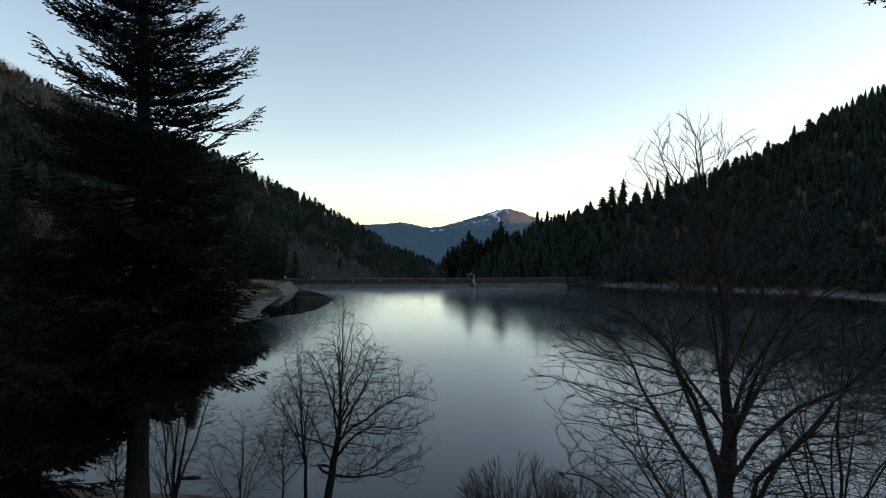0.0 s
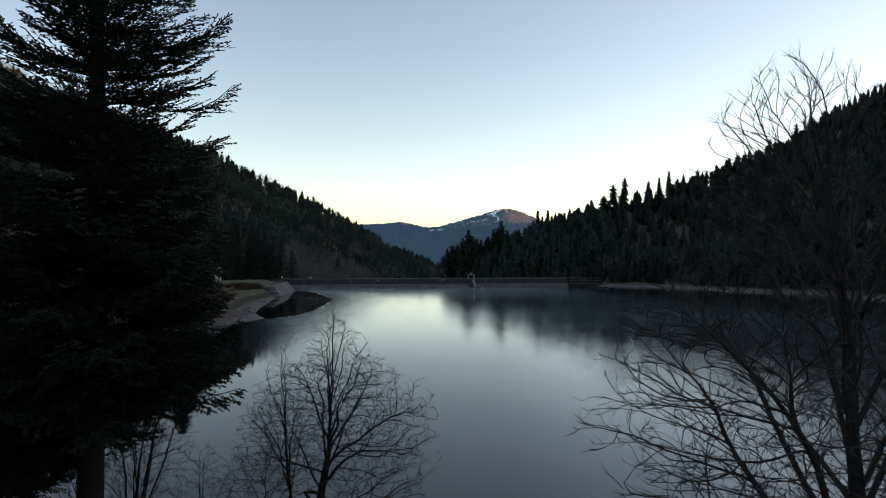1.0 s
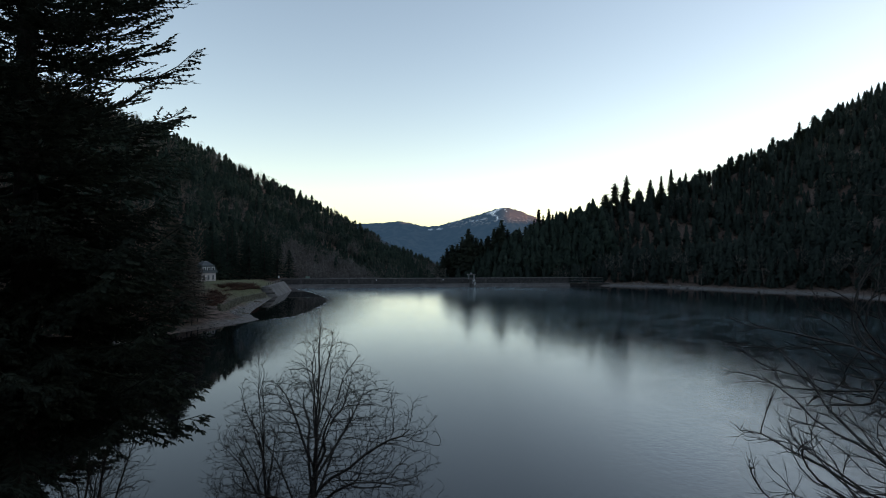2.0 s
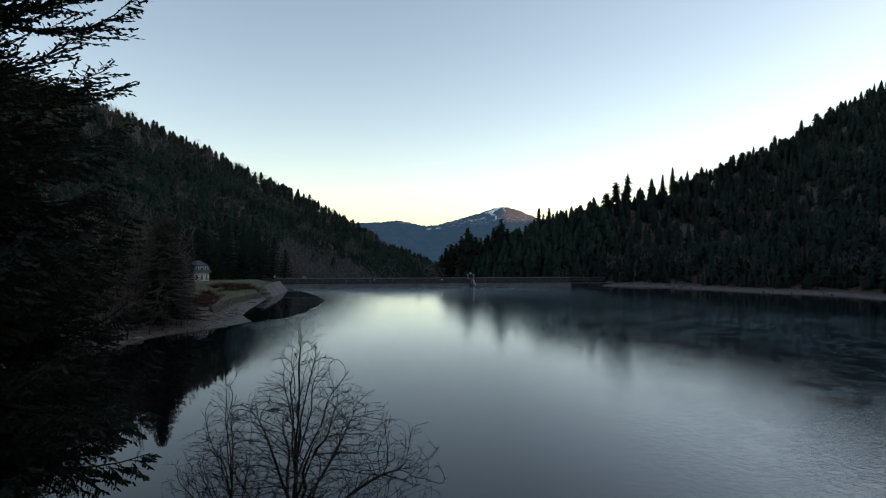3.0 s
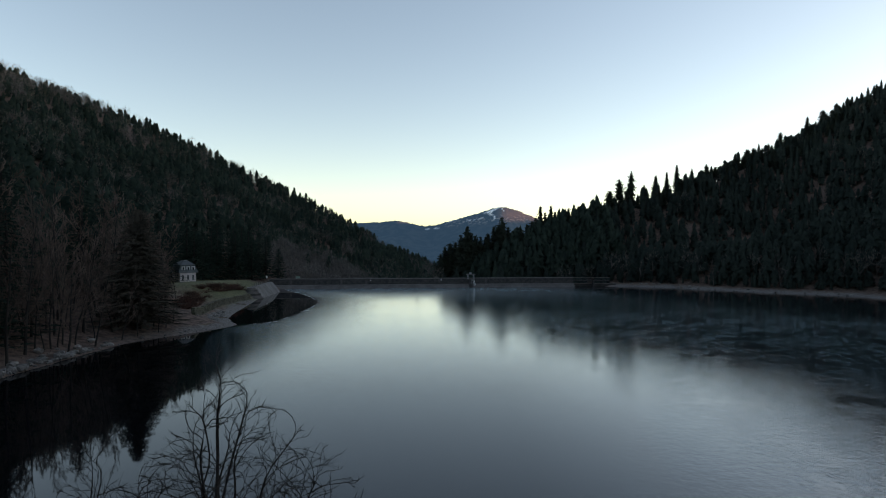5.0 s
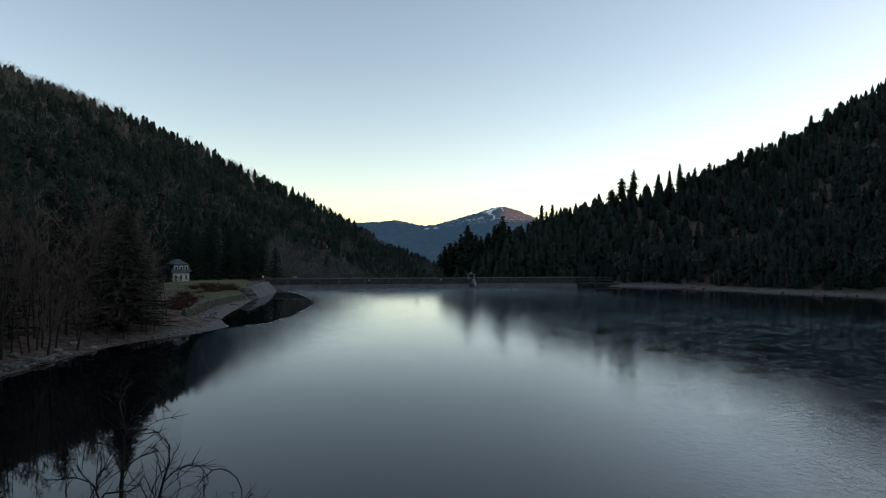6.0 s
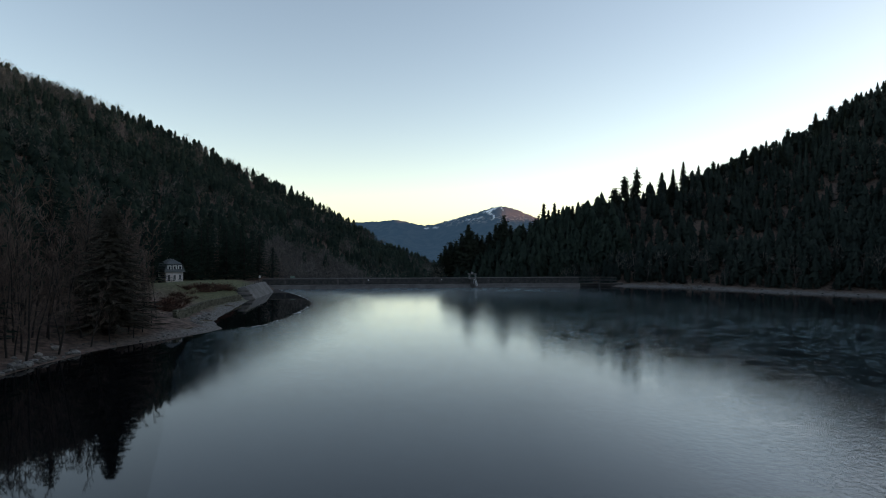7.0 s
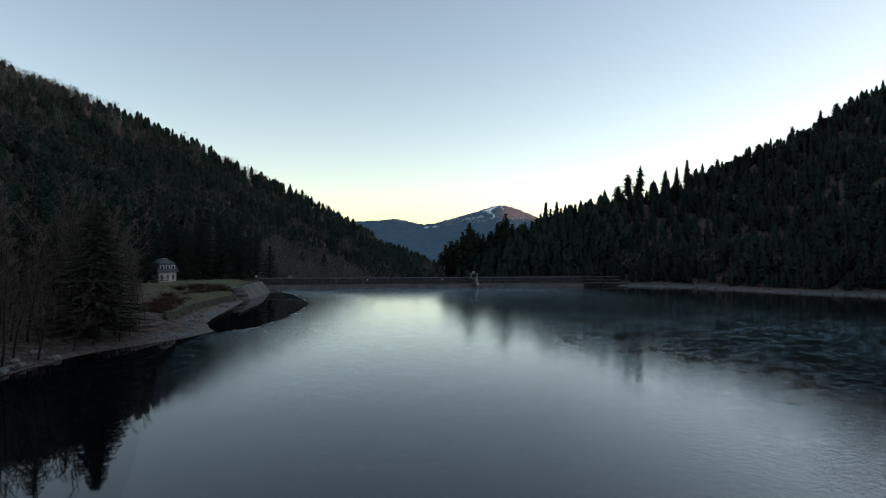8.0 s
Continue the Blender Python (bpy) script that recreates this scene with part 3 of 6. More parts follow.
def skirts(rng, rings, segments, width, first=0.05, flat=0.0, point=0.75):
    """A dense conifer crown one metre tall: ragged hanging skirts of boughs, one above the other."""
    v, f = [], []
    lean = rng.uniform(0, 6.28)
    for k in range(rings):
        t = (k + rng.uniform(0.2, 0.8)) / rings
        z = first + (0.94 - first) * t ** 0.95
        full = (1 - t) ** point * (1 - flat) + flat * math.sqrt(max(0.03, 1 - ((t - 0.42) / 0.62) ** 2)) * 0.85
        r = width * full * rng.uniform(0.8, 1.15) + 0.008
        tall = 1.9 * (0.94 - first) / rings + 0.25 * r
        n, turn = len(v), rng.uniform(0, 6.28)
        v.append((0, 0, min(z + tall, 1.0)))
        for j in range(segments):
            a = turn + j * 6.2832 / segments + rng.uniform(-0.25, 0.25)
            q = r * (rng.uniform(0.9, 1.25) if j % 2 else rng.uniform(0.5, 0.8)) * (1 + 0.15 * math.cos(a - lean))
            v.append((q * math.cos(a), q * math.sin(a), z - rng.uniform(-0.1, 0.35) * r + (0.0 if j % 2 else 0.18 * r)))
        f += [(n, n + 1 + j, n + 1 + (j + 1) % segments) for j in range(segments)]
    return v, f


def dense_conifer(rng, rings=9, segments=10, width=0.2, first=0.05, flat=0.0, sprays=50):
    v, f = skirts(rng, rings, segments, width * 0.72, first, flat)
    # sprays of twigs that break up the skirts
    for k in range(sprays):
        t = (k + rng.random()) / sprays
        z = first + (0.95 - first) * t ** 0.95
        full = (1 - t) ** 0.75 * (1 - flat) + flat * math.sqrt(max(0.03, 1 - ((t - 0.42) / 0.62) ** 2)) * 0.85
        a = k * 2.39996 + rng.uniform(-0.7, 0.7)
        c, d = math.cos(a), math.sin(a)
        r = width * full * rng.uniform(0.7, 1.3)
        size = (0.30 * r + 0.016) * rng.uniform(0.7, 1.3)
        wide = size * rng.uniform(0.3, 0.6)
        x, y, up = c * r, d * r, rng.uniform(0.1, 0.7) * size
        n = len(v)
        v += [(x - c * size - d * wide, y - d * size + c * wide, z + up), (x - c * size + d * wide, y - d * size - c * wide, z + up * rng.uniform(0.5, 1.2)), (x + c * size * 0.3, y + d * size * 0.3, z - 0.5 * size)]
        f.append((n, n + 1, n + 2))
    n = len(v)
    v += [(math.cos(j * 2.094) * q, math.sin(j * 2.094) * q, z) for q, z in ((0.016, -0.04), (0.006, 0.9)) for j in range(3)]
    f += [t for j in range(3) for t in ((n + j, n + (j + 1) % 3, n + 3 + (j + 1) % 3), (n + j, n + 3 + (j + 1) % 3, n + 3 + j))]
    return np.array(v), np.array(f)


def fir_crown(seed, whorls, shoots, width, first, flat, droop=0.2, dense=6):
    """A tall fir one metre high for the skyline: whorls of boughs, each with short sprays of needles. Returns trunk and crown."""
    rng = np.random.default_rng(seed)
    v = []
    for k in range(whorls):
        z = first + (0.985 - first) * ((k + rng.uniform(0.2, 0.8)) / whorls) ** 0.93
        t = (z - first) / (1 - first)
        full = (1 - flat) * (1 - t) ** 0.75 + flat * math.sqrt(max(0.03, 1 - ((t - 0.5) / 0.56) ** 2)) * 0.85
        turn = rng.uniform(0, 6.28)
        for b in range(dense):
            a = turn + b * 6.283 / dense + rng.uniform(-0.3, 0.3)
            zb = z + rng.uniform(-0.6, 0.6) * (0.985 - first) / whorls
            r = width * full * rng.uniform(0.5, 1.18) + 0.008
            d = np.array([math.cos(a), math.sin(a), 0])
            e = np.array([-d[1], d[0], 0])
            drop = droop * rng.uniform(0.3, 1.4) * r
            n = max(3, int(shoots * (0.35 + full * 0.8)))
            for j in range(n):
                u = (j + rng.uniform(0.1, 1)) / n
                p = d * r * u * 0.9 + np.array([0, 0, zb - drop * u * (1.5 - 0.9 * u)])
                q = p + d * r * rng.uniform(0.1, 0.28) + e * rng.uniform(-1, 1) * r * 0.34 * (1.2 - u) + np.array([0, 0, rng.uniform(-0.045, 0.012)])
                side = np.cross(q - p, rng.normal(0, 1, 3))
                side *= (0.011 + 0.075 * r) / (np.linalg.norm(side) + 1e-9)
                v += [p - side, p + side, q]
    tv = [(math.cos(j * 1.5708) * q, math.sin(j * 1.5708) * q, z) for q, z in ((0.014, -0.04), (0.004, 0.97)) for j in range(4)]
    tf = [t for j in range(4) for t in ((j, (j + 1) % 4, 4 + (j + 1) % 4), (j, 4 + (j + 1) % 4, 4 + j))]
    core = skirts(random.Random(seed), whorls // 2 + 2, 12, width * 0.62, first + 0.02, flat)
    crown = join([(np.array(v), np.arange(len(v)).reshape(-1, 3)), (np.array(core[0]) * np.array([1, 1, 0.97]), np.array(core[1]))])
    return (np.array(tv), np.array(tf)), crown


def grow(rng, start, way, length, radius, k, wander, lift):
    """One wandering branch: k points and radii."""
    p, d = np.array(start, float), np.array(way, float)
    d /= np.linalg.norm(d)
    pts, step = [p.copy()], length / (k - 1)
    for _ in range(k - 1):
        d = d + rng.normal(0, wander, 3) + np.array([0, 0, lift])
        d /= np.linalg.norm(d)
        p = p + d * step
        pts.append(p.copy())
    s = np.linspace(0, 1, k)
    return np.array(pts), radius * (1 - 0.95 * s)


def sprout(rng, pts, radii, s, angle):
    """A place and way for a side branch at the fraction s of a branch, and the radius there."""
    q = s * (len(pts) - 1)
    i = min(int(q), len(pts) - 2)
    u = q - i
    p = pts[i] * (1 - u) + pts[i + 1] * u
    r = radii[i] * (1 - u) + radii[i + 1] * u
    d = pts[i + 1] - pts[i]
    d /= np.linalg.norm(d)
    side = np.cross(d, rng.normal(0, 1, 3))
    side /= np.linalg.norm(side) + 1e-9
    a = radians(angle)
    return p, d * math.cos(a) + side * math.sin(a), r


def flat_tubes(branches, sides, twig):
    """Tubes in triangles."""
    v, f = tubes(np.stack([b[0] for b in branches]), np.maximum(np.stack([b[1] for b in branches]), twig * 0.8), sides)
    return v, np.concatenate([f[:, [0, 1, 2]], f[:, [0, 2, 3]]])


def slivers(rng, branches, w):
    """The finest far-off twigs, a long thin triangle each."""
    p, q = np.stack([b[0][0] for b in branches]), np.stack([b[0][-1] for b in branches])
    side = np.cross(q - p, rng.normal(0, 1, p.shape))
    side *= w / (np.linalg.norm(side, axis=1, keepdims=True) + 1e-12)
    return np.stack([p - side, p + side, q], 1).reshape(-1, 3), np.arange(len(p) * 3).reshape(-1, 3)


def bare_tree(seed, tall, spread, radius, stems=1, fork=0.0, counts=(12, 7, 6, 4), lean=(0, 0), low=0.3, lift=0.05, twig=0.012, angle=48, limb_lift=None, open_angle=24, crook=0.11, flat=False, trunk_limbs=0, wander=0.05, fan=38, slim=0.014):
    """A leafless tree: its trunk, and a list of limbs with all their twigs, from its foot."""
    rng = np.random.default_rng(seed)
    limb_lift = lift if limb_lift is None else limb_lift
    trunk, limbs = [], []
    foot = np.array([0, 0, -0.03 * tall])

    def add_limb(tp, tr, s, length):
        p, d, r = sprout(rng, tp, tr, s, angle * rng.uniform(0.75, 1.25))
        if d[2] < -0.1:
            d[2] = rng.uniform(-0.05, 0.25)
        a1 = grow(rng, p, d, length, max(min(r * 0.5, slim * length), twig * 1.4), 10, crook, limb_lift)
        lv = {1: [a1], 2: [], 3: [], 4: []}
        for _ in range(counts[1]):
            f2 = rng.uniform(0.12, 0.97)
            p2, d2, r2 = sprout(rng, *a1, f2, fan * rng.uniform(0.7, 1.3))
            l2 = length * (rng.uniform(0.40, 0.65) * (1 - 0.72 * f2) + 0.06)
            a2 = grow(rng, p2, d2, l2, max(r2 * 0.55, twig), 6, crook * 0.9, lift)
            lv[2].append(a2)
            for _ in range(counts[2]):
                f3 = rng.uniform(0.15, 0.97)
                p3, d3, r3 = sprout(rng, *a2, f3, fan * rng.uniform(0.7, 1.3))
                l3 = l2 * (rng.uniform(0.35, 0.60) * (1 - 0.6 * f3) + 0.06)
                a3 = grow(rng, p3, d3, l3, max(r3 * 0.55, twig * 0.7), 4, crook * 0.9, lift)
                lv[3].append(a3)
                for _ in range(counts[3]):
                    f4 = rng.uniform(0.15, 0.95)
                    p4, d4, r4 = sprout(rng, *a3, f4, fan * rng.uniform(0.7, 1.3))
                    lv[4].append(grow(rng, p4, d4, l3 * (rng.uniform(0.35, 0.6) * (1 - 0.5 * f4) + 0.08), twig * 0.6, 3, crook * 0.9, lift))
        third = slivers(rng, lv[3], twig) if flat else flat_tubes(lv[3], 3, twig * 0.55)
        limbs.append(join([flat_tubes(lv[1], 4 if flat else 5, twig), flat_tubes(lv[2], 3 if flat else 4, twig * 0.8), third, slivers(rng, lv[4], twig * (0.8 if flat else 0.6))]))
    if fork:
        fp, fr = grow(rng, foot, (lean[0], lean[1], 1), fork + 0.03 * tall, radius * 1.15, 8, wander * 0.7, 0.02)
        fr = radius * (1.3 - 0.4 * np.linspace(0, 1, 8) ** 0.5)
        trunk.append(tubes(fp[None], fr[None], 9))
        foot = fp[-1] - (fp[-1] - fp[-2]) * 0.2
        for k in range(trunk_limbs):
            add_limb(fp, fr, 0.4 + 0.58 * (k + rng.uniform(0, 1)) / trunk_limbs, spread * rng.uniform(0.6, 0.98))
    for st in range(stems):
        a = st * 6.283 / max(stems - 1, 1) + seed
        out = 0.0 if st == 0 else math.tan(radians(open_angle * rng.uniform(0.7, 1.3)))
        way = (lean[0] * 0.3 + out * math.cos(a), lean[1] * 0.3 + out * math.sin(a), 1)
        long = (tall - fork) * (1 if st == 0 else rng.uniform(0.72, 0.92))
        tp, tr = grow(rng, foot, way, long, radius * (0.85 if st == 0 else 0.6) if fork else radius, 14, wander, 0.03)
        tr = np.maximum(tr, twig)
        trunk.append(tubes(tp[None], tr[None], 7))
        n1 = counts[0] if st == 0 else max(4, int(counts[0] * 0.6))
        for k in range(n1):
            s = low + (0.97 - low) * (k + rng.uniform(0, 1)) / n1
            add_limb(tp, tr, s, spread * (1.05 - 0.72 * (s - low) / (1 - low)) * rng.uniform(0.7, 1.05) * (1 if st == 0 else 0.8))
    return join(trunk), limbs


def crown_tree(seed, trunk_path, radius, shape, limbs, tip=0.0035, crook=0.03, lift=0.05, gaps=(0.40, 0.26, 0.17), spans=(0.50, 0.52, 0.55), fan=40, slim=0.0125, low_rise=0.15, taper=1.35):
    """A leafless tree that fills a crown: limbs fan out to its edge, branches and straight fine twigs off them.
    shape rows: height, centre x, half width, from the foot. limbs: how many, from which height, to which height."""
    rng = np.random.default_rng(seed)
    shape = np.array(sorted(shape), float)
    zs, cs, ws = shape.T
    hi = zs[-1]
    path = np.array(trunk_path, float)
    run = np.concatenate([[0], np.cumsum(np.linalg.norm(np.diff(path, axis=0), axis=1))])
    u = np.linspace(0, run[-1], 18)
    tp = np.stack([np.interp(u, run, path[:, j]) for j in range(3)], -1)
    tp[2:-1] += rng.normal(0, crook * 0.8, (15, 3))
    tr = radius * (1 - u / run[-1]) ** taper + tip * 1.5
    tr[:3] *= np.array([1.45, 1.2, 1.08])
    trunk = tubes(tp[None], tr[None], 9)

    def inside(p):
        """How far out in the crown a place lies: 1 at its edge."""
        w = np.interp(p[2], zs, ws)
        top = 0 if p[2] < hi else 2
        return math.hypot(p[0] - np.interp(p[2], zs, cs), p[1]) / max(w, 0.05) + top

    def branch(p, d, length, r, k):
        while length > 0.12 and inside(p + d * length) > 1.08:
            length *= 0.86
        return grow(rng, p, d, length, max(r, tip), k, crook, lift), length

    def fill(a1, length, first=0.18):
        lv = {1: [a1], 2: [], 3: [], 4: []}

        def side_branches(parent, plen, level, start):
            n = max(2, int(plen * (1 - start) / gaps[level - 2] + rng.uniform(0, 1)))
            turn = rng.uniform(0, 6.283)
            for i in range(n):
                f = start + (0.98 - start) * (i + rng.uniform(0.1, 0.9)) / n
                p, d, r = sprout(rng, *parent, f, fan * rng.uniform(0.75, 1.25))
                out = np.array([p[0] - np.interp(p[2], zs, cs), p[1], 0.0])
                out /= np.linalg.norm(out) + 1e-6
                d = d + out * 0.22 + np.array([0, 0, 0.15])
                d /= np.linalg.norm(d)
                want = plen * spans[level - 2] * (1 - 0.62 * f) * rng.uniform(0.65, 1.25) + gaps[level - 2] * 0.6
                if level < 4:
                    b, got = branch(p, d, want, r * 0.55, 6 if level == 2 else 4)
                    lv[level].append(b)
                    side_branches(b, got, level + 1, 0.2)
                else:
                    lv[4].append((np.array([p, p + d * want]), None))
        side_branches(a1, length, 2, first)
        return join([flat_tubes(lv[1], 5, tip * 1.2), flat_tubes(lv[2], 4, tip * 1.2), flat_tubes(lv[3], 3, tip * 1.1), slivers(rng, lv[4], tip * 1.2)])
    out = []
    n, lo, top = limbs
    for k in range(n):
        h = lo + (top - lo) * (k + rng.uniform(0, 1)) / n
        i = int(np.argmin(abs(tp[:, 2] - h)))
        a = k * 2.4 + rng.uniform(-0.3, 0.3) + seed
        zt = min(h + (hi - h) * (low_rise + (0.62 - low_rise) * min(1, 1.5 * (k + 0.5) / n) + rng.uniform(-0.12, 0.18)), hi - 0.15)
        wt = np.interp(zt, zs, ws) * rng.uniform(0.78, 1.0)
        end = np.array([np.interp(zt, zs, cs) + wt * math.cos(a), wt * math.sin(a), zt])
        span = np.linalg.norm(end - tp[i])
        q = np.linspace(0, 1, 11)[:, None]
        pts = tp[i] + (end - tp[i]) * q + np.array([0, 0, -0.07 * span]) * 4 * q * (1 - q) + np.cumsum(rng.normal(0, crook * 0.35 * span / 3, (11, 3)), 0) * q
        r = max(min(tr[i] * 0.6, slim * span), tip * 2) * (1 - 0.88 * q[:, 0])
        out.append(fill((pts, np.maximum(r, tip)), span))
    m = len(tp) // 2
    out.append(fill((np.stack([np.interp(np.linspace(m, len(tp) - 1, 10), np.arange(len(tp)), tp[:, j]) for j in range(3)], -1), np.linspace(tr[m] * 0.6, tip, 10)), np.linalg.norm(tp[-1] - tp[m]), 0.02))
    return trunk, out


def filled_tree(seed, trunk_path, radius, shape, limbs, points=1800, step=0.24, kill=0.42, tip=0.006, rise=0.1, low_rise=0.1, twigs=3, twig_span=0.34, keep=1.1, reach=1.3):
    """A leafless tree: curved main limbs fan out from the trunk, then branches grow towards free room in the crown and divide.
    shape rows: height, centre x, half width, from the foot. limbs: how many, from which height, to which height."""
    rng = np.random.default_rng(seed)
    zs, cs, ws = np.array(sorted(shape), float).T
    hi = zs[-1]
    path = np.array(trunk_path, float)
    run = np.concatenate([[0], np.cumsum(np.linalg.norm(np.diff(path, axis=0), axis=1))])
    u = np.linspace(0, run[-1], int(run[-1] / step) + 2)
    spine_pts = np.stack([np.interp(u, run, path[:, j]) for j in range(3)], -1)
    spine_pts += np.stack([value_noise(u * 0.9, u * 0 + j, seed) * 0.07 * np.clip(u / 3, 0, 1) for j in range(3)], -1)
    pos, par, limb, way = [], [], [], []

    def add(p, parent, number):
        d = np.array([0, 0, 1.0]) if parent < 0 else (p - pos[parent]) / (np.linalg.norm(p - pos[parent]) + 1e-9)
        pos.append(np.array(p, float))
        par.append(parent)
        limb.append(number)
        way.append(d)
        return len(pos) - 1
    last = -1
    for p in spine_pts:
        last = add(p, last, 0)
    stem = len(pos)
    n, lo, top = limbs
    for k in range(n):
        h = lo + (top - lo) * (k + rng.uniform(0, 1)) / n
        i = int(np.argmin(abs(spine_pts[:, 2] - h)))
        a = k * 2.4 + rng.uniform(-0.35, 0.35) + seed
        f = (k + 0.5) / n
        zt = min(h + (hi - h) * (low_rise + (0.72 - low_rise) * min(1, 1.3 * f) + rng.uniform(-0.1, 0.15)), hi - 0.4)
        wt = np.interp(zt, zs, ws) * rng.uniform(0.55, 0.9)
        p0, p2 = spine_pts[i], np.array([np.interp(zt, zs, cs) + wt * math.cos(a), wt * math.sin(a), zt])
        span = np.linalg.norm(p2 - p0)
        flatw = (p2 - p0) * np.array([1, 1, 0])
        p1 = p0 + flatw * rng.uniform(0.35, 0.55) + np.array([0, 0, (p2 - p0)[2] * 0.5 + rng.uniform(-0.02, 0.16) * span])
        q = np.linspace(0, 1, max(4, int(span / step)))[1:, None]
        curve = p0 * (1 - q) ** 2 + 2 * p1 * q * (1 - q) + p2 * q * q
        curve += np.stack([value_noise(q[:, 0] * span * 0.8 + 9 * k, q[:, 0] * 0 + j, seed + 5) * 0.16 * np.clip(q[:, 0] * 3, 0, 1) for j in range(3)], -1)
        last = i
        for p in curve:
            last = add(p, last, k + 1)
    z = rng.uniform(zs[0], hi, points * 3)
    w = np.interp(z, zs, ws)
    ok = rng.uniform(0, 1, len(z)) < np.maximum((w / ws.max()) ** 2, 0.2)
    z, w = z[ok][:points], w[ok][:points]
    a, r = rng.uniform(0, 6.283, len(z)), rng.uniform(0.05, 1, len(z)) ** 0.68
    r = r * (1 + 0.30 * value_noise(a * 1.6, z * 0.45, seed + 3) + 0.12 * value_noise(a * 5, z * 1.5, seed + 4))
    goal = np.stack([np.interp(z, zs, cs) + w * r * np.cos(a), w * r * np.sin(a), z], -1)
    best, near = np.full(len(goal), 1e9), np.zeros(len(goal), int)

    def meet(first):
        nonlocal goal, best, near
        fresh = np.array(pos[first:])
        dist = np.linalg.norm(goal[:, None, :] - fresh[None], axis=2)
        i = dist.argmin(1)
        m = dist[np.arange(len(goal)), i]
        near = np.where(m < best, i + first, near)
        best = np.minimum(best, m)
        live = best > kill
        goal, best, near = goal[live], best[live], near[live]
    meet(0)
    grown = {}
    for _ in range(70):
        if not len(goal):
            break
        first = len(pos)
        pull = collections.defaultdict(lambda: np.zeros(3))
        close = best < reach
        for i, g in zip(near[close], goal[close]):
            v = g - pos[i]
            pull[i] += v / (np.linalg.norm(v) + 1e-9)
        for i, v in pull.items():
            if grown.get(i, 0) > 2 or (i < stem and pos[i][2] < lo):
                continue
            grown[i] = grown.get(i, 0) + 1
            d = v / (np.linalg.norm(v) + 1e-9) + way[i] * keep + np.array([0, 0, rise * (0.4 + 1.3 * pos[i][2] / hi)]) + rng.normal(0, 0.09, 3)
            axis = np.array([pos[i][0] - np.interp(pos[i][2], zs, cs), pos[i][1], 0.0])
            d = d + axis / (np.linalg.norm(axis) + 0.3) * 0.15
            d /= np.linalg.norm(d)
            if d.dot(way[i]) < 0.3 and i >= stem or d[2] < -0.35:
                continue
            add(pos[i] + d * step, i, limb[i])
        if len(pos) == first:
            break
        meet(first)
    pos, par, limb = np.array(pos), np.array(par), np.array(limb)
    load = np.zeros(len(pos))
    kids = [[] for _ in pos]
    for i in range(len(pos) - 1, -1, -1):
        load[i] = max(load[i], tip ** 2.25)
        if par[i] >= 0:
            load[par[i]] += load[i]
            kids[par[i]].append(i)
    rad = load ** (1 / 2.25)
    rad = rad * np.minimum(1, 0.62 * radius / rad[stem // 3]) if rad[stem // 3] > 0.62 * radius else rad
    height_up = np.arange(stem) / stem
    rad[:stem] = np.maximum(np.minimum(radius * (1 - height_up) ** 0.9, np.maximum(rad[:stem] * 1.15, radius * 0.12 * (1 - height_up))), tip)
    rad[:stem // 4] = np.maximum(rad[:stem // 4], radius * (1 - height_up[:stem // 4] * 0.9))
    rad[:3] *= np.array([1.5, 1.25, 1.1])
    starts = [(0, -1)]
    chains = collections.defaultdict(list)
    while starts:
        i, back = starts.pop()
        run_ids = ([back] if back >= 0 else []) + [i]
        while True:
            ks = sorted(kids[run_ids[-1]], key=lambda q: (q < stem, load[q]), reverse=True)
            if not ks:
                break
            starts += [(q, run_ids[-1]) for q in ks[1:]]
            run_ids.append(ks[0])
        rr = rad[run_ids].copy()
        if back >= 0:
            rr[0] = rr[1] if len(rr) > 1 else tip
        chains[limb[i] if i >= stem else -1].append((pos[run_ids], rr, i < stem))

    def sampled(p, r, k):
        t, q = np.linspace(0, 1, len(p)), np.linspace(0, 1, k)
        return np.stack([np.interp(q, t, p[:, j]) for j in range(3)], -1), np.interp(q, t, r)
    trunk, out = [], []
    for key in sorted(chains):
        own = []
        for p, r, is_stem in chains[key]:
            if is_stem:
                a = sampled(p, r, min(30, len(p)))
                trunk.append(tubes(a[0][None], a[1][None], 10))
            else:
                own.append((p, r))
        if not own:
            continue
        # the stoutest chain is the limb itself, the other long ones are branches of it; short ones go with what they spring from
        long = sorted((c for c in own if len(c[0]) >= 14), key=lambda c: -c[1].sum()) or [max(own, key=lambda c: len(c[0]))]
        home = {id(c): k for k, c in enumerate(long)}
        rest = [c for c in own if id(c) not in home]
        for _ in range(12):
            placed = [c for c in own if id(c) in home]
            line, at = np.concatenate([c[0] for c in placed]), np.concatenate([[home[id(c)]] * len(c[0]) for c in placed])
            left = []
            for c in rest:
                d = np.abs(line - c[0][0]).sum(1)
                q = int(d.argmin())
                if d[q] < 1e-6:
                    home[id(c)] = at[q]
                else:
                    left.append(c)
            rest = left
            if not rest:
                break
        pieces = []
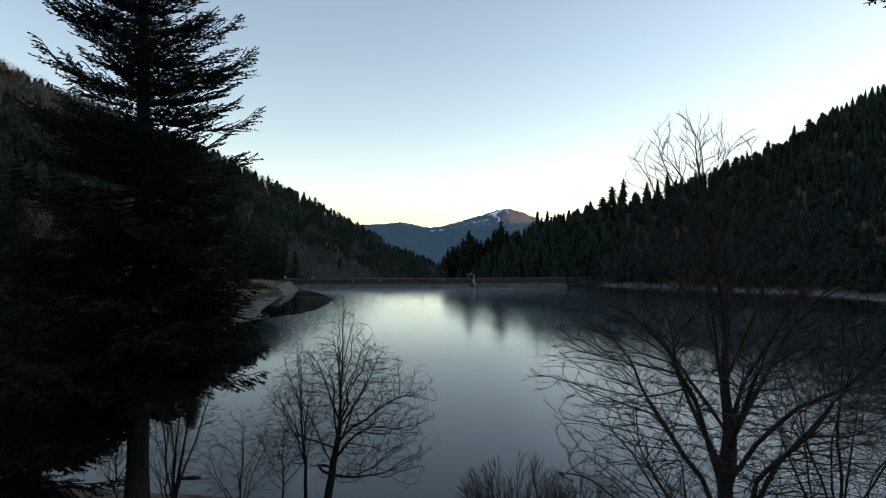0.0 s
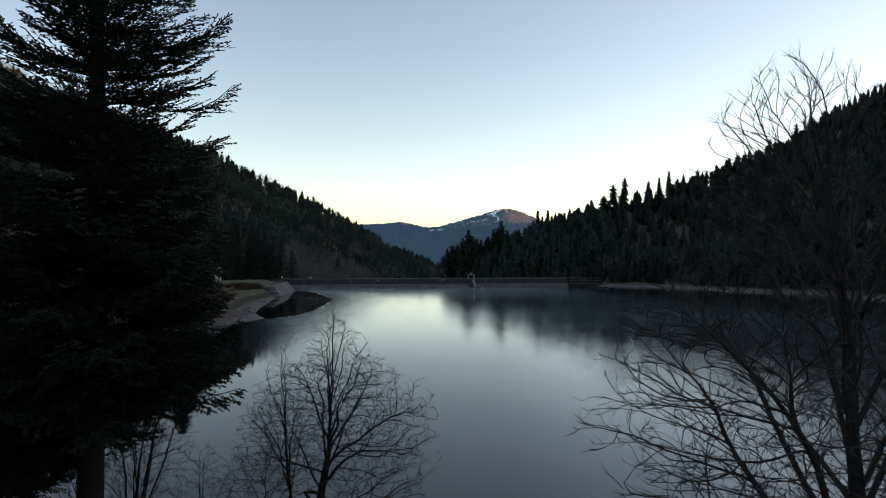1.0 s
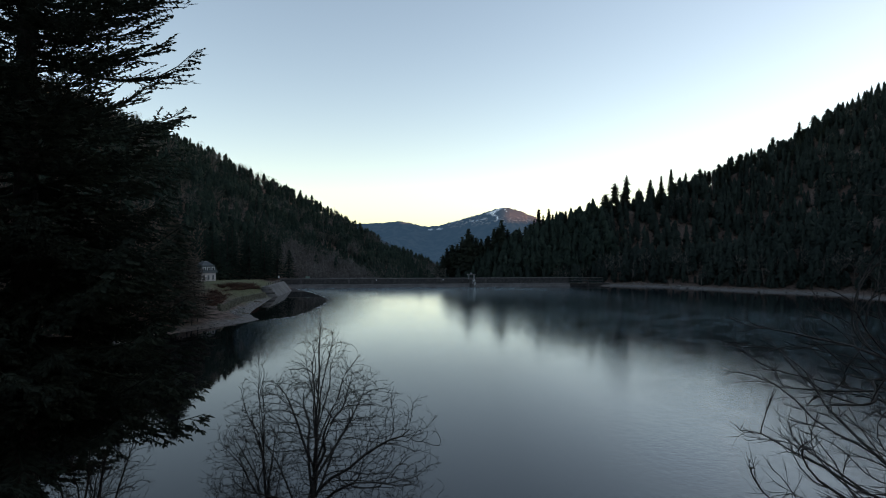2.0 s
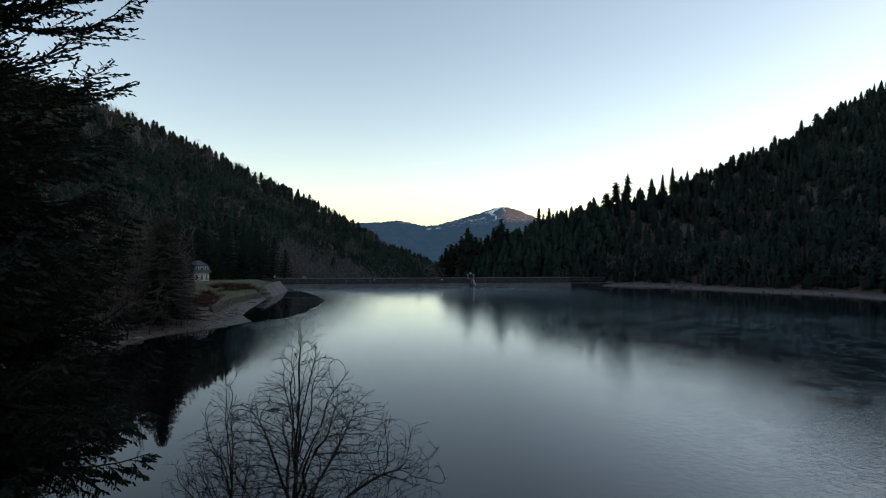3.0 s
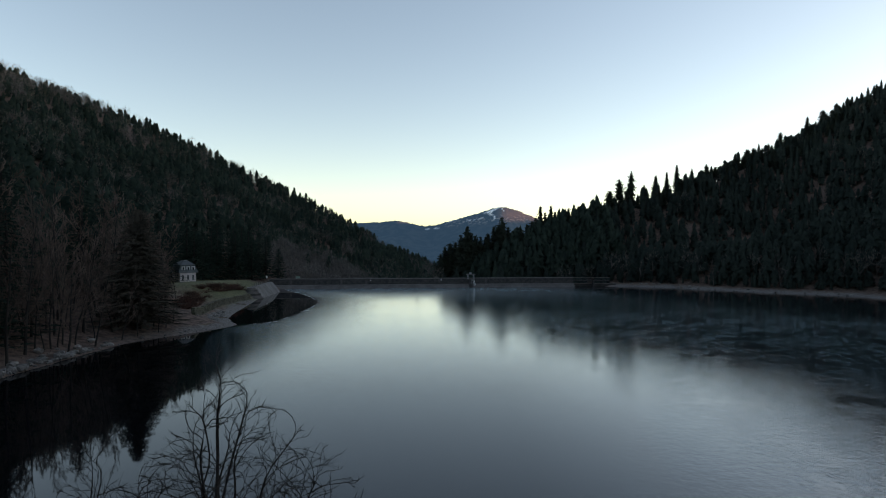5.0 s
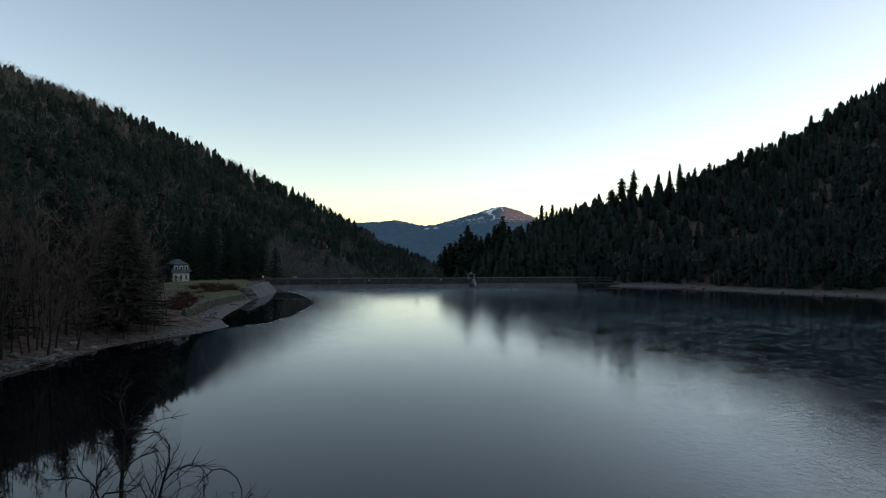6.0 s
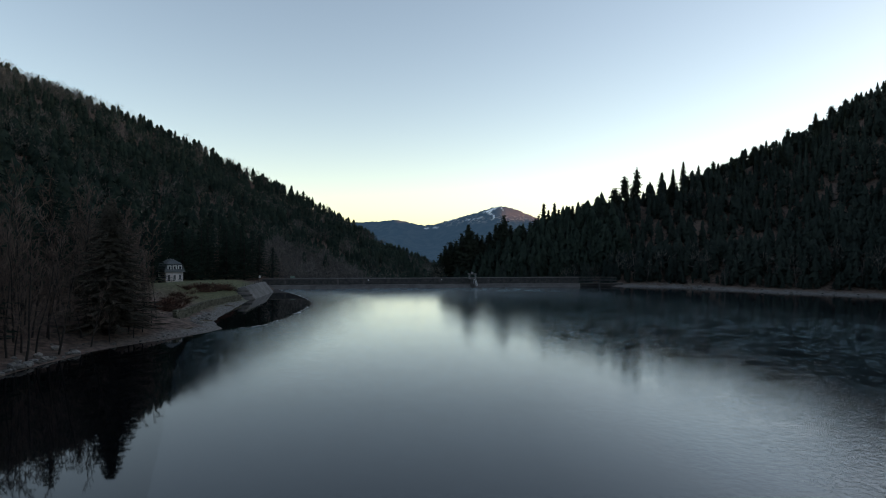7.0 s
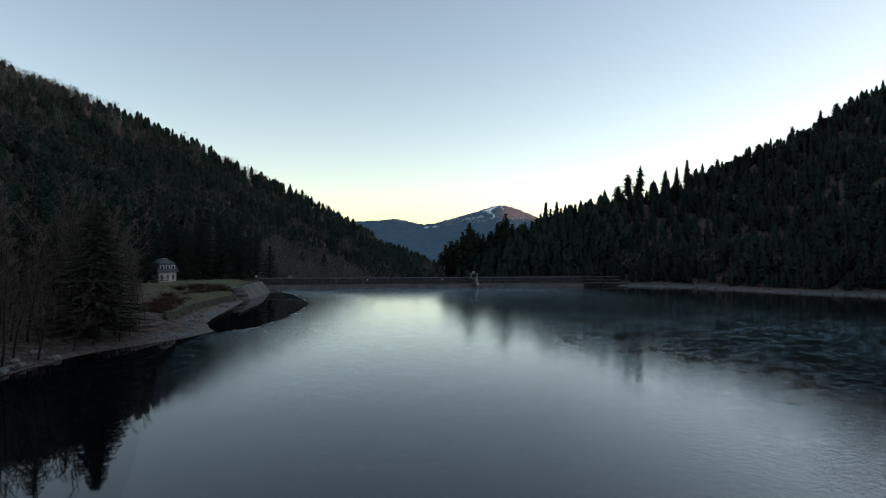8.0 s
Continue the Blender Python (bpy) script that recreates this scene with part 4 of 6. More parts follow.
        for k, c in enumerate(long):
            groups, fine = collections.defaultdict(list), []
            for p, r in (e for e in own if home.get(id(e), 0) == k):
                n = 4 if len(p) < 6 else 8 if len(p) < 14 else 16
                groups[(n, 6 if r.max() > 0.045 else 4 if r.max() > 0.02 else 3)].append(sampled(p, r, n))
                for b in range(1, len(p)):
                    if r[b] < tip * 2.6:
                        for _ in range(twigs if b == len(p) - 1 else 1):
                            d = p[b] - p[b - 1]
                            d = d / (np.linalg.norm(d) + 1e-9) + rng.normal(0, 0.38, 3) + np.array([0, 0, 0.2])
                            fine.append((np.array([p[b], p[b] + d / np.linalg.norm(d) * twig_span * rng.uniform(0.5, 1.2)]), None))
            bits = [flat_tubes(g, sides, tip * 0.9) for (n, sides), g in groups.items()]
            if fine:
                bits.append(slivers(rng, fine, tip * 0.8))
            pieces.append(join(bits))
        out.append((pieces[0], pieces[1:]))
    return join(trunk), out


def place_filled_tree(name, label, x, y, mats=None, **kw):
    trunk, limbs = filled_tree(**kw)
    mats = mats or (bark, twig_bark)
    ob = thing(name, label, "tree", (x, y, z_at(x, y)))
    child("trunk", smooth(mesh_np("trunk", *trunk)), mats[0], ob)
    for l, branches in limbs:
        arm = child("limb", mesh_np("limb", *l), mats[1], ob)
        for b in branches:
            child("branch", mesh_np("branch", *b), mats[1], arm)
    return ob


def place_crown_tree(name, label, x, y, category="tree", mats=None, group="", **kw):
    trunk, limbs = crown_tree(**kw)
    mats = mats or (bark, twig_bark)
    ob = thing(name, label, category, (x, y, z_at(x, y)), group)
    child("trunk", smooth(mesh_np("trunk", *trunk)), mats[0], ob)
    for l in limbs:
        child("limb", mesh_np("limb", *l), mats[1], ob)
    return ob


def scatter(rng, n, x0, x1, y0, y1, test):
    """Random places in a box that pass a test on (x, y, lake distance)."""
    x, y = rng.uniform(x0, x1, n), rng.uniform(y0, y1, n)
    ok = test(x, y, lake_distance(x, y))
    return x[ok], y[ok]


def plant(name, label, shapes, xs, ys, sizes, mat, rng, widths=(0.8, 1.25), category="forest"):
    """Many trees as one mesh."""
    zs = height(xs, ys)
    chunks = []
    for x, y, z, s in zip(xs, ys, zs, sizes):
        v, f = shapes[rng.integers(len(shapes))]
        a, w = rng.uniform(0, 6.283), rng.uniform(*widths)
        c, d = math.cos(a) * s * w, math.sin(a) * s * w
        chunks.append((np.stack([v[:, 0] * c - v[:, 1] * d + x, v[:, 0] * d + v[:, 1] * c + y, v[:, 2] * s + z], -1), f))
    v, f = join(chunks)
    me = mesh_np(name, v, f)
    me.materials.append(mat)
    return tagged(new(name, me), label, category, kind="stuff")


def bare_far_shape(rng, twigs=60):
    """A leafless tree one metre tall for far slopes: stem, limbs and a haze of fine twigs, in triangles."""
    v, f = [], []

    def spike(p, q, w):
        p, q = np.array(p), np.array(q)
        s = np.cross(q - p, rng.normal(0, 1, 3))
        s *= w / (np.linalg.norm(s) + 1e-9)
        n = len(v)
        v.extend([p - s, p + s, q])
        f.append((n, n + 1, n + 2))
    for j in range(2):
        spike((0, 0, -0.05), (0.02 * j, 0.02, 0.8), 0.012)
    ends = []
    # a rounded head of fine upward twigs
    for _ in range(9):
        z = rng.uniform(0.2, 0.5)
        a, r = rng.uniform(0, 6.283), rng.uniform(0.15, 0.3)
        spike((0, 0, z), (r * math.cos(a), r * math.sin(a), z + rng.uniform(0.15, 0.35)), 0.007)
    for _ in range(twigs):
        d = rng.normal(0, 1, 3)
        d /= np.linalg.norm(d)
        p = d * rng.uniform(0.35, 0.95) * np.array([0.33, 0.33, 0.36]) + np.array([0, 0, 0.62])
        spike(p, p + d * np.array([0.05, 0.05, 0.04]) + rng.normal(0, 0.035, 3) + np.array([0, 0, 0.045]), 0.0088)
    return np.array(v), np.array(f)


frng = np.random.default_rng(11)
prng = random.Random(11)
conifer_near = [dense_conifer(prng, 7, 9, prng.uniform(0.2, 0.27), 0.04, prng.choice((0.2, 0.35, 0.5, 0.8)), 70) for _ in range(14)]
conifer_all = [dense_conifer(prng, 6, 8, prng.uniform(0.22, 0.31), 0.04, prng.choice((0.1, 0.25, 0.45, 0.75)), 78) for _ in range(14)]
bare_all = [bare_far_shape(frng, 80) for _ in range(6)]


def hill_woods():
    rng = np.random.default_rng(5)
    # left hillside
    x, y = scatter(rng, 11500, -480, 20, 100, 860, lambda x, y, d: (d > 26) & (np.hypot((x + 82) / 20, (y - 228) / 44) > 1) & (left_hill(x, y) > -34) & (y < 590 + np.maximum(x + 304, 0) * 0.85) & (x < 5))
    noise_l = 0.6 * value_noise(x / 40, y / 40, 21) + value_noise(x / 11, y / 14, 22)
    low = np.clip((60 - left_hill(x, y)) / 60, 0, 1)
    bare = rng.uniform(0, 1, len(x)) < np.where(noise_l > 0.36 - 0.25 * low, 0.5, 0.03)
    bare |= (x < -285) & (left_hill(x, y) > 95) & (rng.uniform(0, 1, len(x)) < 0.25)
    bare |= (np.hypot((x + 74) / 30, (y - 345) / 55) < 1) & (rng.uniform(0, 1, len(x)) < 0.96)
    plant("left_hill_conifer_forest", "dense dark green conifer forest on the hillside", conifer_all, x[~bare], y[~bare], rng.uniform(8, 15.5, (~bare).sum()) * np.clip(1.12 - left_hill(x[~bare], y[~bare]) / 420, 0.7, 1), needle_far, rng, (0.85, 1.3))
    plant("left_hill_bare_woods", "leafless grey-brown trees among conifers on the hillside", bare_all, x[bare], y[bare], rng.uniform(10, 15, bare.sum()), bare_far, rng, (1.0, 1.5))
    x, y = scatter(rng, 330, -108, -44, 296, 385, lambda x, y, d: np.hypot((x + 75) / 32, (y - 340) / 46) < 1)
    plant("brush_beside_dam", "pale leafless brush on the slope beside the dam", bare_all, x, y, rng.uniform(7, 12, len(x)), bare_far, rng, (1.1, 1.7))
    # right hillside
    x, y = scatter(rng, 7000, -50, 480, 120, 540, lambda x, y, d: (d > 13) & (x > 62 - np.clip(y - 312, 0, 20) * 6) & ((spine(x, y, RIGHT_RIDGE, 0.6) > -34) | (x > 66)) & (y < 372 + np.maximum(x, 0) * 0.62))
    bare = rng.uniform(0, 1, len(x)) < np.where(lake_distance(x, y) < 28, 0.3, 0.05)
    plant("right_hill_conifer_forest", "dense dark conifer forest on the steep hillside", conifer_near, x[~bare], y[~bare], rng.uniform(9.5, 15, (~bare).sum()), needle_shaded, rng, (0.85, 1.3))
    plant("right_hill_bare_woods", "leafless trees among conifers on the steep hillside", bare_all, x[bare], y[bare], rng.uniform(9, 15, bare.sum()), bare_far, rng)
    x, y = scatter(rng, 1900, 64, 230, 150, 330, lambda x, y, d: (d > 10) & (d < 46))
    plant("right_shore_thicket", "dense dark young conifers above the gravel shore", conifer_all, x, y, rng.uniform(5, 12, len(x)), needle_shaded, rng, (0.9, 1.4))
    x, y = scatter(rng, 2600, 64, 190, 190, 330, lambda x, y, d: (d > 8.5) & (d < 15))
    plant("right_shore_scrub", "dark low conifers along the top of the gravel shore", conifer_all, x, y, rng.uniform(2.5, 6, len(x)), needle_shaded, rng, (0.9, 1.5))
    # the wooded knoll beyond the dam
    x, y = scatter(rng, 420, -9, 80, 326, 372, lambda x, y, d: (y > 322 + (x - 20).clip(0, 60) * 0.2))
    plant("knoll_forest", "dense dark conifers on the knoll beyond the dam", conifer_near, x, y, rng.uniform(14, 20, len(x)) * np.clip((x + 30) / 40, 0.5, 1), needle_far, rng, (0.9, 1.4))
    # the slope behind
    x, y = scatter(rng, 420, -300, 300, -200, 0, lambda x, y, d: (d > 55))
    plant("rear_slope_forest", "dark conifer forest on the slope behind the lake", conifer_all, x, y, rng.uniform(14, 24, len(x)), needle_far, rng)


hill_woods()

# ---- firs that stand out along the right-hand skyline ----
def skyline_firs():
    r = random.Random(31)
    kinds, first = [], {}
    for seed, whorls, shoots, width, low, flat, droop, dense in ((1, 24, 7, 0.22, 0.10, 0.05, 0.3, 7), (2, 20, 6, 0.19, 0.22, 0.35, 0.2, 6), (3, 15, 7, 0.19, 0.34, 0.75, 0.1, 6), (4, 26, 6, 0.17, 0.08, 0.1, 0.3, 7), (5, 10, 6, 0.17, 0.30, 0.6, 0.05, 5), (6, 18, 8, 0.24, 0.25, 0.9, 0.15, 7)):
        (tv, tf), (cv, cf) = fir_crown(seed, whorls, shoots, width, low, flat, droop, dense)
        ob = thing("fir_tree", "dark fir standing above the wooded ridge", "tree", (0, 0, 0), "firs on the ridge")
        child("trunk", mesh_np("trunk", tv, tf), bark, ob)
        child("crown", mesh_np("crown", cv, cf), needle, ob)
        kinds.append(ob)
    spots = []
    for (ax, ay, az), (bx, by, bz) in zip(RIGHT_RIDGE[1:8], RIGHT_RIDGE[2:9]):
        n = int(math.dist((ax, ay), (bx, by)) / 5.0)
        for q in range(n):
            u = (q + r.random()) / n
            spots.append((ax + (bx - ax) * u + r.uniform(-9, 9), ay + (by - ay) * u + r.uniform(-14, 4), r.choice((10, 11, 12, 13, 14)), r.choice((0, 1, 1, 2, 3, 5)), r.uniform(1.1, 1.6)))
    # single firs that top the ridge: place, height of the top, kind
    for x, y, top, k in ((57.3, 364.7, 40.7, 1), (64.3, 368.8, 41.9, 5), (73, 374, 46.1, 1), (84.5, 380.8, 51.9, 5), (91.1, 384.7, 58.9, 2), (99.7, 389.8, 64.5, 4), (117.4, 401.5, 63.5, 1), (127.1, 407.9, 66.7, 3), (134.8, 413, 72, 3), (147, 421, 70.5, 0), (160, 429.3, 74.2, 2), (178.7, 441.2, 75.9, 0), (187.1, 446.6, 76.2, 5),
                         (204.2, 457.5, 84.8, 2), (219.2, 467.1, 93.9, 2), (232.4, 475.7, 104, 2), (254.4, 480.4, 117.2, 1), (266.8, 481.9, 122.1, 5), (277.4, 483.3, 127.3, 5), (309.5, 487.4, 142.7, 1)):
        z = z_at(x, y)
        spots.append((x, y, max(top - z + 0.3, 12), k, r.uniform(0.95, 1.15)))
    # the dense clump on the knoll: x and the height of each top
    for x, top in ((-17.5, 8.5), (-14.3, 15), (-11.6, 19), (-9.2, 20.8), (-6, 21.5), (-3.2, 24.8), (0.4, 29.4), (2.0, 27), (4.6, 25), (7.6, 23.8), (10.4, 24.5), (12.0, 26), (14.6, 30.2), (19.4, 34.4), (17.4, 31), (22.3, 29.8), (24.5, 27), (27.2, 29.6), (30, 28), (32.6, 31.2), (36, 33), (41.5, 42), (48, 42.5), (45, 38), (39, 36), (51, 39)):
        y = 350 + r.uniform(-3, 5) + (14 if x > 38 else 0)
        spots.append((x, y, top - z_at(x, y) + 0.3, r.choice((0, 3, 1)) if x < 38 else r.choice((0, 3, 3)), r.uniform(1.2, 1.6) * (0.75 if x > 38 else 1)))
    for x, y, tall, k, w in spots:
        m = Matrix.Translation((x, y, z_at(x, y) - 0.3)) @ Matrix.Rotation(r.uniform(0, 6.28), 4, "Z") @ Matrix.Rotation(r.uniform(-0.03, 0.03), 4, "X")
        if k in first:
            ob = copy_thing(kinds[k], m)
        else:
            ob = first[k] = kinds[k]
            ob.matrix_basis = m
        ob.scale = (tall * w, tall * w, tall)


skyline_firs()

# ---- the dam ----
DAM_L, DAM_R = Vector((-79.5, 273.5, 0)), Vector((48.5, 299.2, 0))
DAM_TURN = math.atan2(DAM_R.y - DAM_L.y, DAM_R.x - DAM_L.x)


def build_dam():
    dam = thing("dam", "long masonry dam with a dark stone parapet along its crest", "dam", DAM_L)
    dam.rotation_euler = (0, 0, DAM_TURN)
    length = (DAM_R - DAM_L).length
    bm = bmesh.new()
    prof = [(-4.0, -3), (-1.0, 1.35), (-0.55, 1.45), (0.0, 1.5), (0.0, 3.1), (5.0, 3.1), (12, -25)]
    ends = [[bm.verts.new((x, y, z)) for y, z in prof] for x in (-4, length)]
    for j in range(len(prof)):
        k = (j + 1) % len(prof)
        bm.faces.new((ends[0][j], ends[1][j], ends[1][k], ends[0][k]))
    bm.faces.new(ends[0][::-1])
    bm.faces.new(ends[1])
    part("dam_body", bm, pale_face, dam, "pale sloping upstream face")
    bm = bmesh.new()
    box(bm, -4, length, -1.15, -0.11, 1.25, 1.6, 0.04)
    part("ledge", bm, concrete, dam, "pale concrete ledge")
    bm = bmesh.new()
    box(bm, -4, length, -0.10, 0.42, 1.5, 3.95, 0.03)
    part("parapet", bm, stone, dam, "dark rough stone parapet wall")
    bm = bmesh.new()
    box(bm, -4, length, -0.18, 0.50, 3.95, 4.20, 0.05)
    part("coping", bm, concrete, dam, "pale worn coping stones")
    bm = bmesh.new()
    box(bm, -4, length, 4.5, 5.0, 3.1, 4.1, 0.03)
    part("parapet", bm, stone, dam)
    for k in range(12):
        bm = bmesh.new()
        x = 5 + k * 10.6
        box(bm, x - 0.4, x + 0.4, -0.32, -0.10, 1.5, 3.95, 0.03)
        part("pilaster", bm, stone, dam)
    for x in (38.6, 69.4):
        bm = bmesh.new()
        box(bm, x - 0.22, x + 0.22, -0.20, -0.13, 3.2, 3.6, 0.01)
        part("marker_plate", bm, white_paint, dam, "small white marker plate")


def on_dam(s, out, z):
    """World place from metres along the dam, metres towards the lake and height."""
    c, d = math.cos(DAM_TURN), math.sin(DAM_TURN)
    return (DAM_L.x + s * c + out * d, DAM_L.y + s * d - out * c, z)


build_dam()


def build_gate_hoist():
    g = thing("gate_hoist", "sluice gate hoist on a small concrete platform at the dam", "gate hoist", on_dam(82.5, 1.2, -0.55))
    g.rotation_euler = (0, 0, DAM_TURN)
    bm = bmesh.new()
    box(bm, -0.8, 0.8, -0.7, 1.3, -2.5, 4.15, 0.05)
    part("pier", bm, stone, g)
    bm = bmesh.new()
    box(bm, -1.8, 1.8, -1.4, 1.4, 6.15, 6.5, 0.04)
    part("roof_slab", bm, concrete, g, "pale flat roof slab")
    for x in (-1.3, 1.3):
        for y in (-1.0, 1.0):
            bm = bmesh.new()
            box(bm, x - 0.11, x + 0.11, y - 0.11, y + 0.11, 4.3, 6.15, 0.01)
            part("post", bm, grey_metal, g)
    bm = bmesh.new()
    box(bm, -1.5, 1.5, -1.3, 1.3, 4.15, 4.4, 0.03)
    part("platform", bm, concrete, g)
    bm = bmesh.new()
    box(bm, -0.6, 0.3, -0.4, 0.4, 6.5, 7.25, 0.08)
    part("hoist_box", bm, grey_metal, g, "grey metal hoist housing")
    bm = bmesh.new()
    bmesh.ops.create_cone(bm, cap_ends=True, segments=12, radius1=0.09, radius2=0.09, depth=2.1, matrix=Matrix.Translation((0.3, -1.05, 3.2)))
    part("gate_spindle", bm, grey_metal, g, "grey gate spindle")
    lean = Matrix.Translation((0.9, -1.15, 4.3)) @ Matrix.Rotation(-0.22, 4, "Y") @ Matrix.Rotation(-0.3, 4, "X")
    for x in (-0.28, 0.28):
        bm = bmesh.new()
        box(bm, x - 0.07, x + 0.07, -0.05, 0.05, -3.0, 0.1, 0.0, lean)
        part("ladder_rail", bm, white_paint, g, "white ladder")
    for k in range(7):
        bm = bmesh.new()
        box(bm, -0.28, 0.28, -0.03, 0.03, -2.8 + k * 0.4, -2.74 + k * 0.4, 0.0, lean)
        part("rung", bm, white_paint, g)


build_gate_hoist()


def build_footbridge():
    b = thing("footbridge", "dark steel footbridge with railings over the spillway", "bridge", (48.2, 299.6, 0))
    b.rotation_euler = (0, 0, math.atan2(0.8, 17))
    bm = bmesh.new()
    box(bm, 0, 16.8, -0.9, 0.9, 2.75, 2.95, 0.02)
    part("deck", bm, dark_metal, b)
    for y in (-0.8, 0.7):
        bm = bmesh.new()
        box(bm, 0, 16.8, y, y + 0.14, 2.4, 2.75)
        part("girder", bm, dark_metal, b)
    for y in (-0.85, 0.8):
        for z, wide, mat in ((3.45, 0.05, dark_metal), (4.05, 0.16, concrete)):
            bm = bmesh.new()
            box(bm, 0, 16.8, y - wide / 2, y + wide / 2, z, z + 0.05 + wide * 0.4)
            part("handrail", bm, mat, b)
        for k in range(9):
            bm = bmesh.new()
            box(bm, 0.1 + k * 2.06, 0.18 + k * 2.06, y - 0.03, y + 0.03, 2.9, 4.06)
            part("railing_post", bm, dark_metal, b)
    bm = bmesh.new()
    box(bm, 9.2, 9.9, -0.8, 0.8, -2.5, 2.42, 0.06)
    part("pier", bm, stone, b, "dark stone pier")


build_footbridge()


def build_sill():
    """The low overflow wall below the footbridge, in courses of stone."""
    ob = thing("overflow_wall", "low dark stone overflow wall under a footbridge", "wall", (48.0, 302.6, 0))
    ob.rotation_euler = (0, 0, math.atan2(0.8, 17))
    for k in range(3):
        bm = bmesh.new()
        box(bm, -1.0, 21.0, -0.1 * (2 - k), 1.6, -2.6 if k == 0 else 0.1 + (k - 1) * 0.5, 0.1 + k * 0.5 - 0.02, 0.03)
        part("course", bm, stone, ob)
    bm = bmesh.new()
    box(bm, -1.0, 21.0, -0.25, 1.75, 1.1, 1.35, 0.04)
    part("coping", bm, concrete, ob, "pale coping")


build_sill()


def build_abutment():
    """A sloping paved revetment that ends in a rounded stack of stepped courses."""
    a, b = Vector((-73.2, 224.0)), Vector((-77.6, 257.0))
    d = (b - a)
    length = d.length
    ob = thing("abutment", "sloping grey masonry abutment with a rounded stepped end", "abutment", (a.x, a.y, 0))
    ob.rotation_euler = (0, 0, math.atan2(d.y, d.x))
    top, foot = 3.9, -0.9
    for k in range(6):
        r, z0 = 4.05 - k * 0.52, -0.2 + k * 0.68
        bm = bmesh.new()
        ring = [(1.2, r)] + [(-r * 0.95 * math.sin(g), r * math.cos(g)) for g in np.linspace(0.02, math.pi - 0.02, 16)] + [(1.2, -r)]
        rows = [[bm.verts.new((x * q, y * q, z)) for x, y in ring] for q, z in ((1.0, z0 - 0.7), (0.99, z0 + 0.50), (0.97, z0 + 0.56))]
        n = len(ring)
        for lo, hi in zip(rows, rows[1:]):
            for q in range(n):
                bm.faces.new((lo[q], lo[(q + 1) % n], hi[(q + 1) % n], hi[q]))
        bm.faces.new(rows[-1])
        bm.faces.new(rows[0][::-1])
        bmesh.ops.recalc_face_normals(bm, faces=bm.faces[:])
        part("course", bm, concrete if k % 2 else course_stone, ob)
    count = 9
    for k in range(count):
        x0, x1 = 0.9 + (length - 0.9) * k / count + 0.02, 0.9 + (length - 0.9) * (k + 1) / count - 0.02
        bm = bmesh.new()
        prof = [(-4.3, foot), (-4.2, -0.1), (-3.9, 0.0), (-0.95, top - 0.1), (-0.8, top), (0.8, top), (0.95, top - 0.1), (3.6, foot)]
        ends = [[bm.verts.new((x, y, z)) for y, z in prof] for x in (x0, x1)]
        for j in range(len(prof)):
            q = (j + 1) % len(prof)
            bm.faces.new((ends[0][j], ends[0][q], ends[1][q], ends[1][j]))
        bm.faces.new(ends[0][::-1])
        bm.faces.new(ends[1])
        bmesh.ops.recalc_face_normals(bm, faces=bm.faces[:])
        part("slab", bm, revetment, ob, "grey weathered sloping slab")
    rail = thing("railing", "low dark post railing on top of the abutment", "railing", (a.x, a.y, top))
    rail.rotation_euler = ob.rotation_euler
    for q in range(10):
        bm = bmesh.new()
        box(bm, 1 + q * 3.4, 1.16 + q * 3.4, -0.08, 0.08, 0, 1.05, 0.02)
        part("post", bm, dark_metal, rail)
    for z in (0.55, 0.98):
        bm = bmesh.new()
        box(bm, 1, 1.2 + 9 * 3.4, -0.03, 0.03, z, z + 0.06)
        part("rail", bm, dark_metal, rail)


build_abutment()


def build_sign(x, y, w, h, up, mat, label):
    ob = thing("sign", label, "sign", (x, y, z_at(x, y)))
    bm = bmesh.new()
    box(bm, -0.05, 0.05, -0.05, 0.05, -0.2, up)
    part("post", bm, dark_metal, ob)
    bm = bmesh.new()
    box(bm, -w / 2, w / 2, -0.09, -0.055, up - h, up, 0.01)
    part("panel", bm, mat, ob)


marker = thing("marker_post", "short white post on the bank above the gravel shore", "post", (121, 276, z_at(121, 276)))
bm = bmesh.new()
box(bm, -0.12, 0.12, -0.12, 0.12, -0.3, 0.8, 0.03)
part("post", bm, white_paint, marker)
bm = bmesh.new()
box(bm, -0.15, 0.15, -0.15, 0.15, 0.8, 0.88, 0.02)
part("cap", bm, white_paint, marker)
sign_green = rough_material("sign_green", (0.16, 0.26, 0.22), (0.28, 0.40, 0.34), 2, 10, 0.6, 0)
build_sign(-82.0, 266, 0.7, 1.0, 3.2, white_paint, "small white sign on a post at the dam")
build_sign(-73.5, 281.5, 1.9, 0.95, 3.0, sign_green, "pale green notice board at the dam's end")

